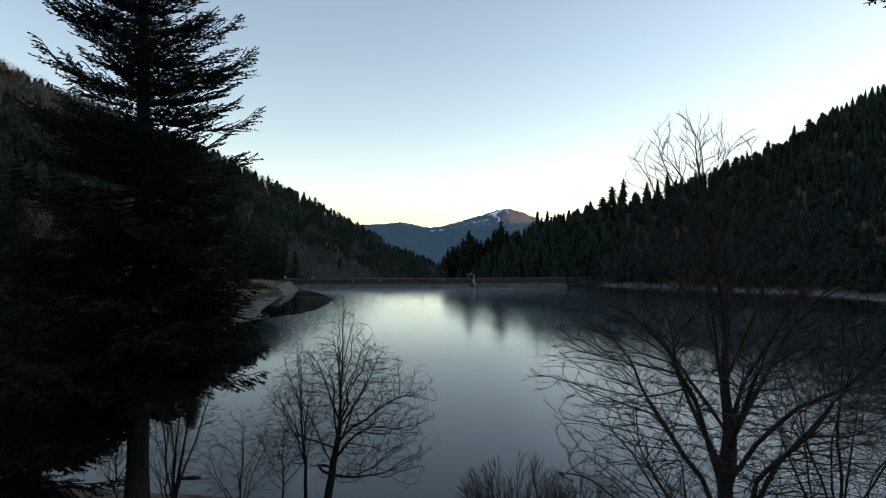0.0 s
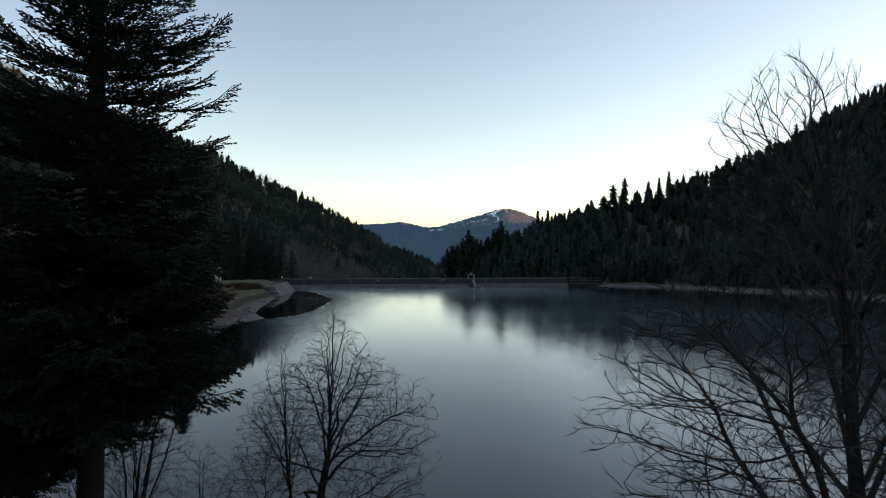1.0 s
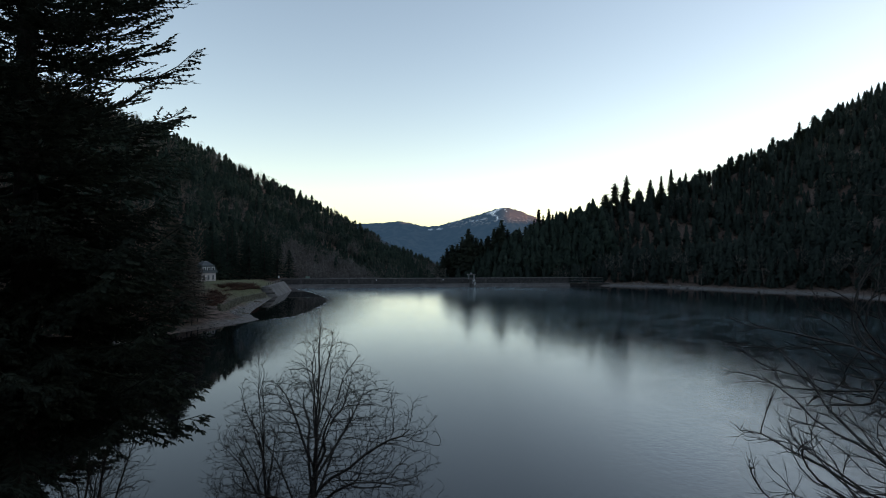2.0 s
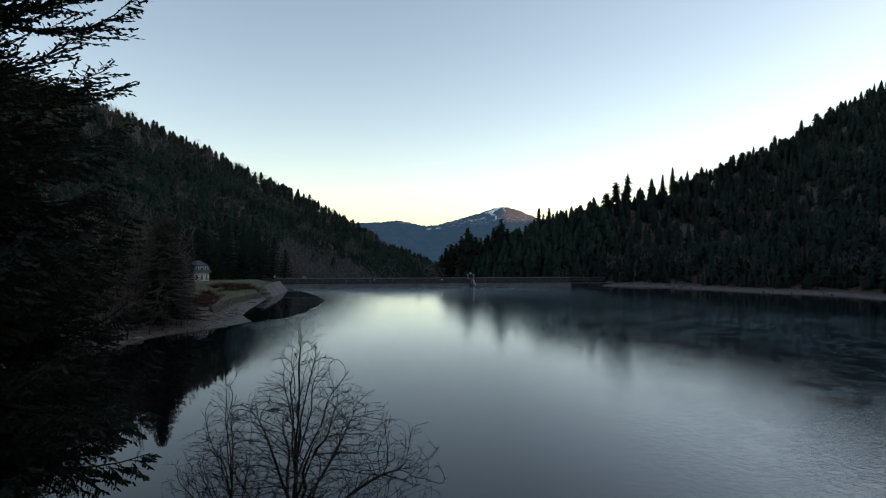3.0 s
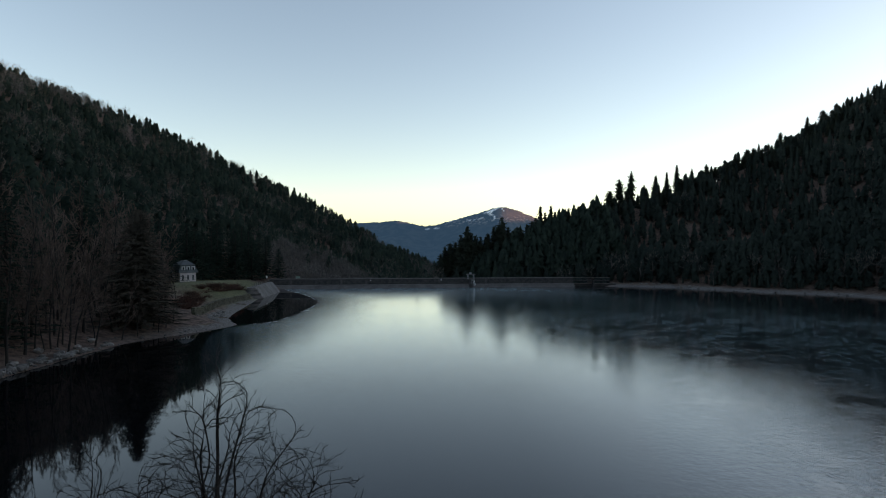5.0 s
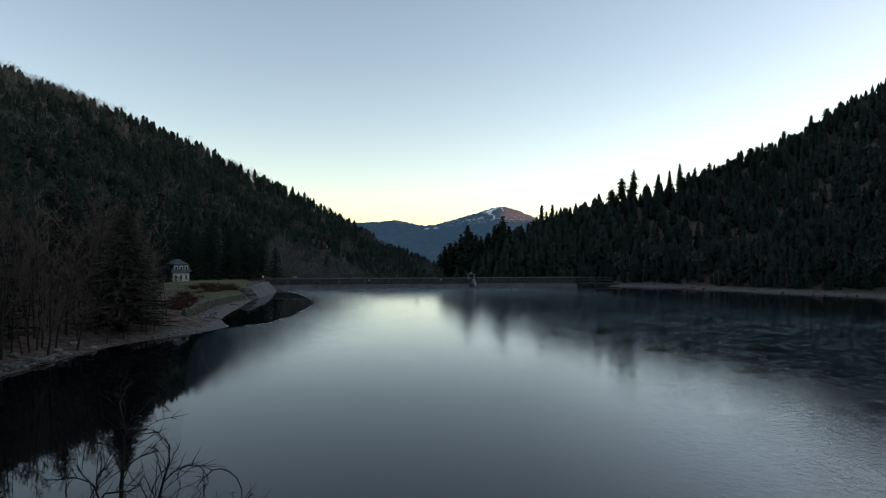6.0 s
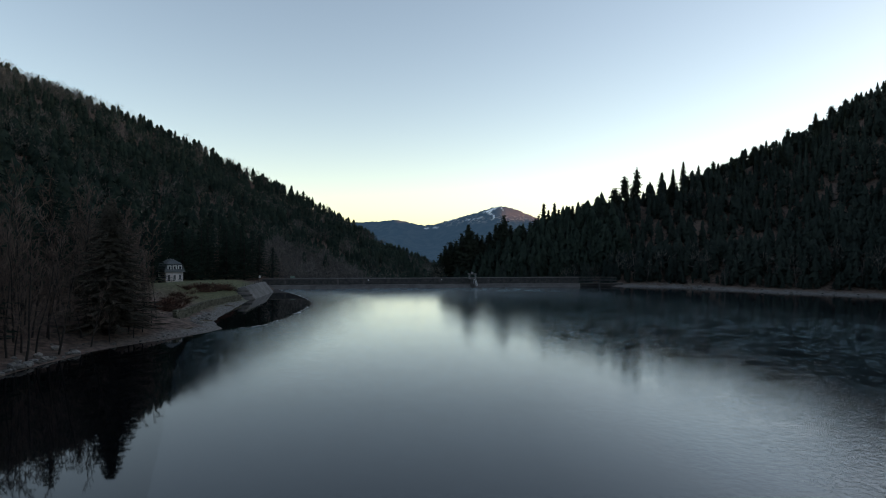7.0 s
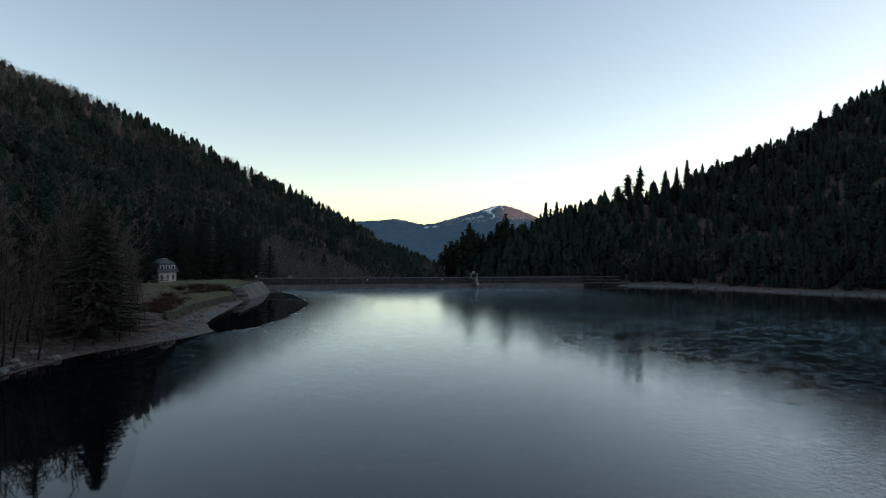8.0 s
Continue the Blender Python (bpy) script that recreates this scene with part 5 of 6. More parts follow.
# ---- the house ----
def build_house():
    h = thing("house", "small white lodge with a grey mansard roof and dormers", "house", (-90.2, 211.0, 6.2))
    h.rotation_euler = (0, 0, radians(44))
    w, dp, hw = 2.45, 3.6, 3.15
    bm = bmesh.new()
    box(bm, -w, w, -dp, dp, -1.2, hw, 0.02)
    part("wall", bm, plaster, h)
    bm = bmesh.new()
    box(bm, -w - 0.05, w + 0.05, -dp - 0.05, dp + 0.05, -1.2, 0.25, 0.02)
    part("plinth", bm, stone, h)
    bm = bmesh.new()
    rings = [((w + 0.55, dp + 0.55), hw - 0.05), ((w + 0.5, dp + 0.5), hw + 0.15), ((w - 0.25, dp - 0.25), hw + 2.3), ((w - 0.15, dp - 0.15), hw + 2.4), ((0.5, dp - 2.2), hw + 3.7)]
    vs = [[bm.verts.new((sx * a, sy * b, z)) for sx, sy in ((-1, -1), (1, -1), (1, 1), (-1, 1))] for (a, b), z in rings]
    for lo, hi in zip(vs, vs[1:]):
        for j in range(4):
            bm.faces.new((lo[j], lo[(j + 1) % 4], hi[(j + 1) % 4], hi[j]))
    bm.faces.new(vs[-1])
    bm.faces.new(vs[0][::-1])
    part("roof", bm, slate, h)
    bm = bmesh.new()
    box(bm, -0.55, 0.55, -dp + 2.1, dp - 2.1, hw + 3.66, hw + 3.82, 0.03)
    part("ridge_cap", bm, grey_metal, h, "pale metal ridge cap")

    def window(parent, x, y, z, ww, wh, turn=0.0):
        m = Matrix.Translation((x, y, z)) @ Matrix.Rotation(turn, 4, "Z")
        bm = bmesh.new()
        for x0, x1, z0, z1 in ((-ww / 2, ww / 2, 0, 0.09), (-ww / 2, ww / 2, wh - 0.09, wh), (-ww / 2, -ww / 2 + 0.08, 0.09, wh - 0.09), (ww / 2 - 0.08, ww / 2, 0.09, wh - 0.09), (-0.03, 0.03, 0.09, wh - 0.09)):
            box(bm, x0, x1, -0.07, 0.02, z0, z1)
        win = part("window", bm, white_paint, parent, "white window frame", m)
        bm = bmesh.new()
        box(bm, -ww / 2 + 0.08, ww / 2 - 0.08, -0.03, 0.01, 0.09, wh - 0.09)
        part("pane", bm, glass, win)
        bm = bmesh.new()
        box(bm, -ww / 2 - 0.1, ww / 2 + 0.1, -0.16, 0.0, -0.12, -0.01)
        part("sill", bm, stone, win)
    for x in (-1.55, 0.0, 1.55):
        window(h, x, -dp - 0.01, 0.85, 0.72, 1.55)
    for y in (-1.9, 1.5):
        window(h, w + 0.01, y, 0.75, 0.85, 1.85, math.pi / 2)
    for x in (-1.5, 0.0, 1.5):
        bm = bmesh.new()
        box(bm, -0.52, 0.52, -0.3, 1.6, -0.1, 1.6, 0.02)
        dorm = part("dormer", bm, white_paint, h, "white dormer", Matrix.Translation((x, -dp + 0.05, hw + 0.45)))
        bm = bmesh.new()
        vv = [bm.verts.new(p) for p in ((-0.64, -0.45, 1.55), (0.64, -0.45, 1.55), (0, -0.45, 1.95), (-0.64, 1.6, 1.55), (0.64, 1.6, 1.55), (0, 1.6, 1.95))]
        for q in ((0, 1, 2), (5, 4, 3), (0, 2, 5, 3), (2, 1, 4, 5), (1, 0, 3, 4)):
            bm.faces.new([vv[t] for t in q])
        part("dormer_roof", bm, slate, dorm)
        bm = bmesh.new()
        box(bm, -0.26, 0.26, -0.34, -0.29, 0.35, 1.25)
        part("pane", bm, glass, dorm)


build_house()

# ---- the left bank ----
def rock_mesh(seed):
    r = random.Random(seed)
    bm = bmesh.new()
    bmesh.ops.create_icosphere(bm, subdivisions=1, radius=1)
    for v in bm.verts:
        v.co *= r.uniform(0.72, 1.12)
        v.co.z *= 0.62
        v.co.x *= 1.25
    me = bpy.data.meshes.new("rock")
    bm.to_mesh(me)
    bm.free()
    me.materials.append(rock_mat)
    return me


ROCKS = [rock_mesh(k) for k in range(7)]


def shore_point(u):
    """A place along the left shoreline, u from 0 at the near end to 1 at the spit's end."""
    line = [(-61.3, 92), (-61.2, 97), (-61.6, 113), (-61.2, 127), (-58.6, 134.5), (-55.6, 140.5), (-52.6, 148), (-55.2, 159.8), (-58.6, 166), (-62.3, 181)]
    seg = [math.dist(a, b) for a, b in zip(line, line[1:])]
    t = u * sum(seg)
    for (a, b), q in zip(zip(line, line[1:]), seg):
        if t <= q:
            return a[0] + (b[0] - a[0]) * t / q, a[1] + (b[1] - a[1]) * t / q
        t -= q
    return line[-1]


def scatter_rocks():
    r = random.Random(7)
    spots = []
    for k in range(50):
        x, y = shore_point(r.random() ** 1.4 * 0.6)
        back = abs(r.gauss(0, 2.3))
        spots.append((x - back + 0.4, y + r.uniform(-1, 1), r.choice((0.16, 0.2, 0.25, 0.32, 0.45))))
    for k in range(24):
        x, y = shore_point(r.uniform(0.5, 1.0))
        spots.append((x - abs(r.gauss(0, 2.2)) - 0.3, y + r.uniform(-2, 2), r.choice((0.15, 0.2, 0.3, 0.42))))
    for k in range(45):
        y = r.uniform(157, 176)
        spots.append((np.interp(y, (157, 166, 181), (-56.5, -60.5, -64)) - abs(r.gauss(0, 1.6)), y, r.choice((0.25, 0.35, 0.45, 0.6))))
    for k in range(95):
        x, y = shore_point(r.uniform(0.0, 0.36))
        spots.append((x - abs(r.gauss(0, 1.7)) + 0.2, y + r.uniform(-1, 1), r.choice((0.3, 0.4, 0.5, 0.65, 0.85))))
    for x, y, q in spots:
        ob = tagged(new("rock", r.choice(ROCKS)), "weathered grey rock on the lake shore", "rock", "rocks on the left shore")
        ob.matrix_basis = Matrix.Translation((x, y, max(z_at(x, y), -0.1) + q * 0.24)) @ Matrix.Rotation(r.uniform(0, 6.28), 4, "Z") @ Matrix.Rotation(r.uniform(-0.3, 0.3), 4, "X") @ Matrix.Diagonal((q, q * r.uniform(0.7, 1.0), q * r.uniform(0.9, 1.4), 1))
    for k in range(58):
        u = r.random()
        x = 76 + 64 * u + r.uniform(-1, 1)
        y = np.interp(x, (72, 88, 100, 118, 141), (300, 294, 283, 263, 248)) + r.uniform(0.2, 8)
        q = r.choice((0.3, 0.4, 0.55, 0.7))
        ob = tagged(new("rock", r.choice(ROCKS)), "pale boulder on the gravel shore", "rock", "rocks on the right shore")
        ob.matrix_basis = Matrix.Translation((x, y, z_at(x, y) + q * 0.15)) @ Matrix.Rotation(r.uniform(0, 6.28), 4, "Z") @ Matrix.Diagonal((q, q, q, 1))


scatter_rocks()


def build_log(x, y, z, length, radius, turn, tilt, label):
    rng = np.random.default_rng(int(abs(x * 10)))
    ob = thing("driftwood_log", label, "log", (x, y, z))
    ob.rotation_euler = (0, radians(tilt), radians(turn))
    p, q = grow(rng, (-length / 2, 0, 0), (1, 0, 0), length, radius, 8, 0.05, 0)
    child("trunk", smooth(mesh_np("trunk", *tubes(p[None], (radius * (1 - 0.45 * np.linspace(0, 1, 8)))[None], 7))), wood, ob)
    for k in range(3):
        a, d, _ = sprout(rng, p, q, 0.4 + 0.2 * k, 50)
        bp, br = grow(rng, a, d, length * 0.18, radius * 0.35, 4, 0.1, 0)
        child("stub", mesh_np("stub", *tubes(bp[None], br[None], 5)), wood, ob)


build_log(-56.5, 148, 0.45, 4.5, 0.22, 60, 2, "bleached driftwood log lying on the beach")
build_log(-58.5, 163, 0.6, 3.0, 0.16, 20, -2, "bleached driftwood log lying on the beach")
build_log(-66.2, 196, 0.8, 2.6, 0.2, 10, 0, "pale beam lying below the wall")
build_log(93.5, 290.5, 0.9, 3.6, 0.3, 100, -22, "dark stranded tree stump on the gravel")
build_log(-20.3, 44.6, 0.02, 1.6, 0.12, 14, 0, "dark log floating near the bank")


def build_retaining_wall():
    line = WALL
    ob = thing("retaining_wall", "low mossy dry-stone retaining wall above the beach", "wall", (line[0][0], line[0][1], 0))
    r = random.Random(12)
    moss = rough_material("mossy_stone", (0.035, 0.040, 0.022), (0.11, 0.10, 0.072), 0.7, 5.0, 0.9, 0.5, rand=0.35)
    stones = []
    for k in range(5):
        bm = bmesh.new()
        box(bm, -0.5, 0.5, -0.5, 0.5, -0.5, 0.5, 0.12)
        for v in bm.verts:
            v.co += Vector((r.uniform(-0.07, 0.07), r.uniform(-0.07, 0.07), r.uniform(-0.07, 0.07)))
        me = bpy.data.meshes.new("stone")
        bm.to_mesh(me)
        bm.free()
        me.materials.append(moss)
        stones.append(me)
    seg = [math.dist(a, b) for a, b in zip(line, line[1:])]
    for row in range(4):
        t = 0.3 * row
        while t < sum(seg) - 0.6:
            q = t
            for (a, b), sl in zip(zip(line, line[1:]), seg):
                if q <= sl:
                    break
                q -= sl
            x, y = a[0] + (b[0] - a[0]) * q / sl, a[1] + (b[1] - a[1]) * q / sl
            w = r.uniform(0.8, 1.5)
            turn = math.atan2(b[1] - a[1], b[0] - a[0]) + r.uniform(-0.08, 0.08)
            base = z_at(x + 0.9, y - 0.2) - 0.25
            m = Matrix.Translation((x - line[0][0] - row * 0.12, y - line[0][1], base + 0.3 + row * 0.52)) @ Matrix.Rotation(turn, 4, "Z") @ Matrix.Diagonal((w, 0.8, 0.56, 1))
            child("stone", r.choice(stones), None, ob, m=m)
            t += w * 0.98


build_retaining_wall()


def shrub_mesh(seed, twigs=240, spread=0.9, up=1.0, thick=0.014, root=0.12, side=2):
    """A dome of fine stems from one root, one metre high."""
    rng = np.random.default_rng(seed)
    ps, rs = [], []
    for _ in range(twigs):
        a, o = rng.uniform(0, 6.283), rng.uniform(0, spread) ** 0.8
        foot = root * rng.uniform(0, 1)
        p, q = grow(rng, (foot * math.cos(a), foot * math.sin(a), -0.05), (o * math.cos(a), o * math.sin(a), up), rng.uniform(0.6, 0.98), thick, 5, 0.09, 0.03)
        ps.append(p)
        rs.append(q)
        for _ in range(side):
            b, d, _r = sprout(rng, p, q, rng.uniform(0.4, 0.95), 35)
            p2, q2 = grow(rng, b, d, rng.uniform(0.15, 0.32), thick * 0.6, 5, 0.1, 0.03)
            ps.append(p2)
            rs.append(q2)
    return mesh_np("stems", *tubes(np.stack(ps), np.stack(rs), 3))


def plant_shrubs():
    r = random.Random(19)
    kinds = [shrub_mesh(40 + k, 42, 1.3, 0.55, 0.035, 0.55, 1) for k in range(4)]
    for me in kinds:
        me.materials.append(rust_shrub)
    line = [(-69.0, 165), (-71.0, 172), (-73, 180), (-74.5, 188), (-75.5, 196), (-76, 204), (-76, 212), (-76, 218)]
    for k in range(95):
        a = line[r.randrange(len(line))]
        x, y = a[0] + r.uniform(-2.2, 1.2), a[1] + r.uniform(-4, 4)
        q = r.uniform(1.0, 1.9)
        ob = thing("shrub", "leafless rust-brown shrub on the grassy bank", "shrub", (x, y, z_at(x, y)), "shrubs on the grassy bank")
        ob.rotation_euler = (0, 0, r.uniform(0, 6))
        ob.scale = (q * 1.35, q * 1.35, q)
        child("crown", r.choice(kinds), None, ob)


plant_shrubs()


def shoot_spruce(seed, boughs=190, shoots=12, thick=0.8):
    """A spruce one metre tall whose boughs carry many short shoots."""
    rng = np.random.default_rng(seed)
    (tv, tf), _ = conifer_shape(random.Random(seed), 4)
    v = []
    for k in range(boughs):
        z = 0.06 + 0.92 * ((k + rng.uniform(0, 1)) / boughs) ** 0.95
        r = 0.19 * (1 - z) ** 0.72 * rng.uniform(0.65, 1.12) + 0.006
        a = k * 2.4 + rng.uniform(-0.4, 0.4)
        d = np.array([math.cos(a), math.sin(a), 0])
        e = np.array([-d[1], d[0], 0])
        drop = rng.uniform(0.05, 0.4) * r
        for j in range(shoots):
            t = (j + rng.uniform(0.2, 1)) / shoots
            p = d * r * t + np.array([0, 0, z - drop * t * (1.6 - 0.8 * t)])
            q = p + d * r * 0.22 + e * rng.uniform(-1, 1) * r * 0.36 * (1.15 - t) + np.array([0, 0, rng.uniform(-0.022, 0.006)])
            side = np.cross(q - p, rng.normal(0, 1, 3))
            side *= thick * (0.0045 + 0.03 * r) / (np.linalg.norm(side) + 1e-9)
            v += [p - side, p + side, q]
    return tv, tf, np.array(v), np.arange(len(v)).reshape(-1, 3)


def bank_trees():
    """Leafless trees and a few dense spruces on the left bank."""
    r = random.Random(23)
    kinds = []
    for k in range(5):
        trunk, limbs = bare_tree(60 + k, 1.0, 0.36, 0.013, counts=(11, 6, 4, 2), low=0.18, twig=0.0023, angle=44, lift=0.06, flat=True)
        ob = thing("bare_tree", "leafless grey-brown tree on the wooded bank", "tree", (0, 0, 0), "bare trees on the left bank")
        child("trunk", mesh_np("trunk", *trunk), bark, ob)
        child("crown", mesh_np("crown", *join(limbs)), grey_bark, ob)
        kinds.append(ob)
    spots = [(-66.5, 119, 12), (-69, 128, 14), (-66, 132, 11), (-72, 137, 15), (-70, 122, 13), (-75, 130, 15), (-73, 112, 13), (-78, 120, 16), (-68, 104, 13), (-74, 101, 14), (-82, 112, 16), (-66, 96, 12), (-79, 140, 15),
             (-71, 146, 14), (-76, 151, 15), (-82, 148, 16), (-86, 158, 16), (-80, 164, 14), (-88, 170, 16), (-92, 182, 15), (-85, 130, 17), (-92, 140, 17), (-90, 120, 17), (-98, 130, 18), (-97, 155, 17), (-64.5, 138, 9), (-73, 158, 12), (-66.5, 143, 13), (-69, 150, 15), (-68, 136, 15), (-74, 145, 16), (-78, 155, 15), (-65.5, 126, 10), (-71, 118, 14), (-67.5, 112, 12), (-80, 132, 16), (-84, 140, 16), (-66, 152, 9), (-84, 176, 14), (-90, 188, 14), (-77, 106, 15), (-86, 103, 16), (-70, 94, 14)]
    spots += [(-61.8, 133, 10), (-62, 139, 11), (-60.5, 141, 9), (-60.2, 137.5, 8), (-61, 145, 10), (-62.5, 129, 12), (-62.5, 142, 12), (-64.5, 148, 12), (-63, 98, 19), (-64, 104, 20), (-65, 92, 20), (-66, 110, 20), (-63.5, 116, 17), (-68, 100, 15), (-63, 88, 19), (-63, 122, 16), (-62.8, 94, 17), (-64.5, 84, 20)]
    for k in range(80):
        y = r.uniform(92, 172)
        x = -64.5 - r.uniform(0, 18) + max(0, min(y - 130, 18)) * 0.12 - max(0, y - 150) * 0.55
        spots.append((x, y, r.uniform(7, 14)))
    for k, (x, y, tall) in enumerate(spots):
        m = Matrix.Translation((x, y, z_at(x, y) - 0.1)) @ Matrix.Rotation(r.uniform(0, 6.28), 4, "Z") @ Matrix.Rotation(r.uniform(-0.06, 0.06), 4, "X")
        ob = kinds[k] if k < 5 else copy_thing(kinds[k % 5], m)
        ob.matrix_basis = m
        tall *= 1.0 + 0.5 * min(1, max(0, (-64 - x) / 8))
        ob.scale = (tall * 0.85, tall * 0.85, tall)
    pale = rough_material("pale_bark", (0.08, 0.072, 0.066), (0.17, 0.155, 0.145), 1.0, 6.0, 0.95, 0, specular=0.1)
    for k, (x, y, tall) in enumerate(((75.5, 310, 15), (80, 306, 11), (126.5, 270, 15), (121, 276, 10), (106, 285.5, 12), (145, 260, 13))):
        ob = copy_thing(kinds[k % 5], Matrix.Translation((x, y, z_at(x, y) - 0.1)) @ Matrix.Rotation(r.uniform(0, 6.28), 4, "Z"))
        ob.scale = (tall, tall, tall)
        tagged(ob, "pale leafless tree above the gravel shore", "tree", "bare trees above the right shore")
        for c in ob.children:
            c.material_slots[0].link = "OBJECT"
            c.material_slots[0].material = pale
    tv, tf, cv, cf = shoot_spruce(79, 480, 26, 0.42)
    core = skirts(r, 30, 20, 0.075, 0.06)
    cv, cf = join([(cv, cf), (np.array(core[0]), np.array(core[1]))])
    ob = thing("spruce_tree", "dense dark spruce close to the lake shore", "tree", (-64.0, 137.0, z_at(-64.0, 137.0) - 0.2))
    child("trunk", mesh_np("trunk", tv, tf), bark, ob)
    child("crown", mesh_np("crown", cv, cf), dull_needle, ob)
    ob.scale = (43, 43, 23.6)
    tv, tf, cv, cf = shoot_spruce(77)
    first = None
    for x, y, tall in ((-69, 98, 18), (-70, 106, 20), (-67.5, 90, 18), (-72, 114, 21), (-84, 150, 24), (-86, 128, 25), (-90, 116, 26), (-94, 104, 27), (-86, 162, 22), (-96, 196, 24), (-92, 258, 20), (-96, 266, 22), (-90, 271, 18), (-88, 283, 19), (-94, 278, 22), (-101, 262, 23), (-103, 240, 22), (-100, 286, 21), (-86, 294, 17), (-95, 294, 20), (-105, 228, 21), (-97, 233, 20), (-93, 206, 17), (-100, 214, 22), (-101, 226, 20), (-97, 240, 18), (-99, 252, 21), (-98, 120, 26), (-92, 138, 26)):
        m = Matrix.Translation((x, y, z_at(x, y) - 0.2)) @ Matrix.Rotation(r.uniform(0, 6.28), 4, "Z")
        if first is None:
            ob = first = thing("spruce_tree", "dark dense spruce on the lake bank", "tree", (0, 0, 0), "spruces on the left bank")
            child("trunk", mesh_np("trunk", tv, tf), bark, ob)
            child("crown", mesh_np("crown", cv, cf), needle_far, ob)
            ob.matrix_basis = m
        else:
            ob = copy_thing(first, m)
        ob.scale = (tall * 1.75, tall * 1.75, tall)


bank_trees()


def undergrowth(name, label, n, x0, x1, y0, y1, seed, test, tall, mat):
    """Dead stalks, brambles and fallen twigs on the ground."""
    rng = np.random.default_rng(seed)
    x, y = scatter(rng, n, x0, x1, y0, y1, test)
    x, y = np.repeat(x, 5) + rng.normal(0, 0.35, len(x) * 5), np.repeat(y, 5) + rng.normal(0, 0.35, len(y) * 5)
    p = np.stack([x, y, height(x, y) - 0.03], -1)
    way = rng.normal(0, 0.7, p.shape)
    way[:, 2] = np.abs(way[:, 2]) + 0.35
    way *= rng.uniform(0.35, 1, (len(p), 1)) * tall
    side = np.cross(way, rng.normal(0, 1, p.shape))
    side *= 0.022 / np.linalg.norm(side, axis=1, keepdims=True)
    v = np.stack([p - side, p + side, p + way], 1).reshape(-1, 3)
    me = mesh_np(name, v, np.arange(len(v)).reshape(-1, 3))
    me.materials.append(mat)
    tagged(new(name, me), label, "undergrowth", kind="stuff")


undergrowth("left_bank_undergrowth", "dead brambles and fallen twigs on the wooded bank", 3200, -110, -56, 88, 190, 71, lambda x, y, d: (d > 1.5) & (x < -64 - np.clip(y - 158, 0, 20)), 0.8, grey_bark)
undergrowth("right_bank_undergrowth", "leafless brush along the gravel shore", 4200, 66, 165, 225, 320, 72, lambda x, y, d: (d > 8.5) & (d < 18), 1.3, grey_bark)
undergrowth("near_bank_undergrowth", "dry stalks and leaf litter on the bank", 900, -32, 12, 28, 40, 73, lambda x, y, d: d > 0.8, 0.35, rust_shrub)

# ---- the near bank ----
place_filled_tree("bare_tree", "wide leafless tree on the bank, dark against the ice", -8.6, 39.2, seed=3, trunk_path=((0, 0, -0.3), (0.25, 0, 1.6), (0.6, 0, 3.6), (0.85, 0, 5.6), (1.0, 0, 8.6), (1.1, 0, 13.2)), radius=0.29,
                  shape=((13.6, 1.1, 0.25), (12.6, 1.3, 0.7), (11.8, 1.5, 1.4), (11.0, 1.5, 2.2), (9.6, 1.5, 4.0), (7.8, 1.6, 5.0), (6.0, 2.0, 5.1), (4.2, 2.5, 4.9), (2.6, 3.0, 3.8), (1.9, 3.2, 2.6)), limbs=(17, 2.6, 8.6), points=5200, step=0.2, kill=0.26, tip=0.0085, low_rise=0.14, rise=0.3, twig_span=0.42)
place_filled_tree("bare_tree", "slender leafless tree beside a wider one", -9.7, 38.2, seed=13, trunk_path=((0, 0, -0.3), (0, 0, 2), (-0.15, 0, 5), (-0.4, 0, 8), (-0.65, 0, 11.3)), radius=0.13,
                  shape=((11.6, -0.65, 0.2), (9.6, -0.6, 1.0), (8, -0.6, 1.9), (5.5, -0.7, 2.6), (3, -0.6, 2.2)), limbs=(12, 2.2, 7.5), points=1800, step=0.2, kill=0.26, tip=0.0085, low_rise=0.3, rise=0.25, twig_span=0.4)
place_filled_tree("bare_tree", "tall leafless tree with many crooked limbs on the bank", 7.13, 15.2, mats=(bark, pale_twig), seed=8, trunk_path=((0, 0, -0.4), (0.02, 0, 2.5), (0.03, 0, 5.0), (-0.05, 0, 7.6), (-0.25, 0.1, 9.4), (-0.5, 0.1, 11.0), (-0.7, 0, 12.4)), radius=0.25,
                  shape=((12.7, -0.8, 0.6), (12.1, -0.8, 1.2), (11.3, -0.7, 1.6), (10.2, -0.2, 2.2), (9.0, 0.0, 2.6), (8.0, 0.0, 3.7), (6.0, 0.0, 4.0), (4.2, 0, 3.9), (2.4, 0, 3.0), (1.6, 0, 2.0)), limbs=(28, 1.2, 10.2), points=8200, step=0.16, kill=0.2, tip=0.0048, low_rise=0.2, rise=0.6, twig_span=0.3)
place_filled_tree("bare_tree", "leafless multi-stemmed tree on the bank", 9.4, 14.6, seed=18, trunk_path=((0, 0, -0.3), (0.05, 0, 0.8), (0.15, 0, 3.0), (0.1, 0, 5.0), (0.1, 0, 7.2)), radius=0.12,
                  shape=((8.2, 0.1, 0.4), (7.0, 0, 1.8), (5.4, 0, 2.6), (3.4, 0, 2.4), (1.8, 0, 1.4)), limbs=(9, 0.4, 3.2), points=2200, step=0.16, kill=0.2, tip=0.0042, low_rise=0.45, rise=0.2, twig_span=0.26)
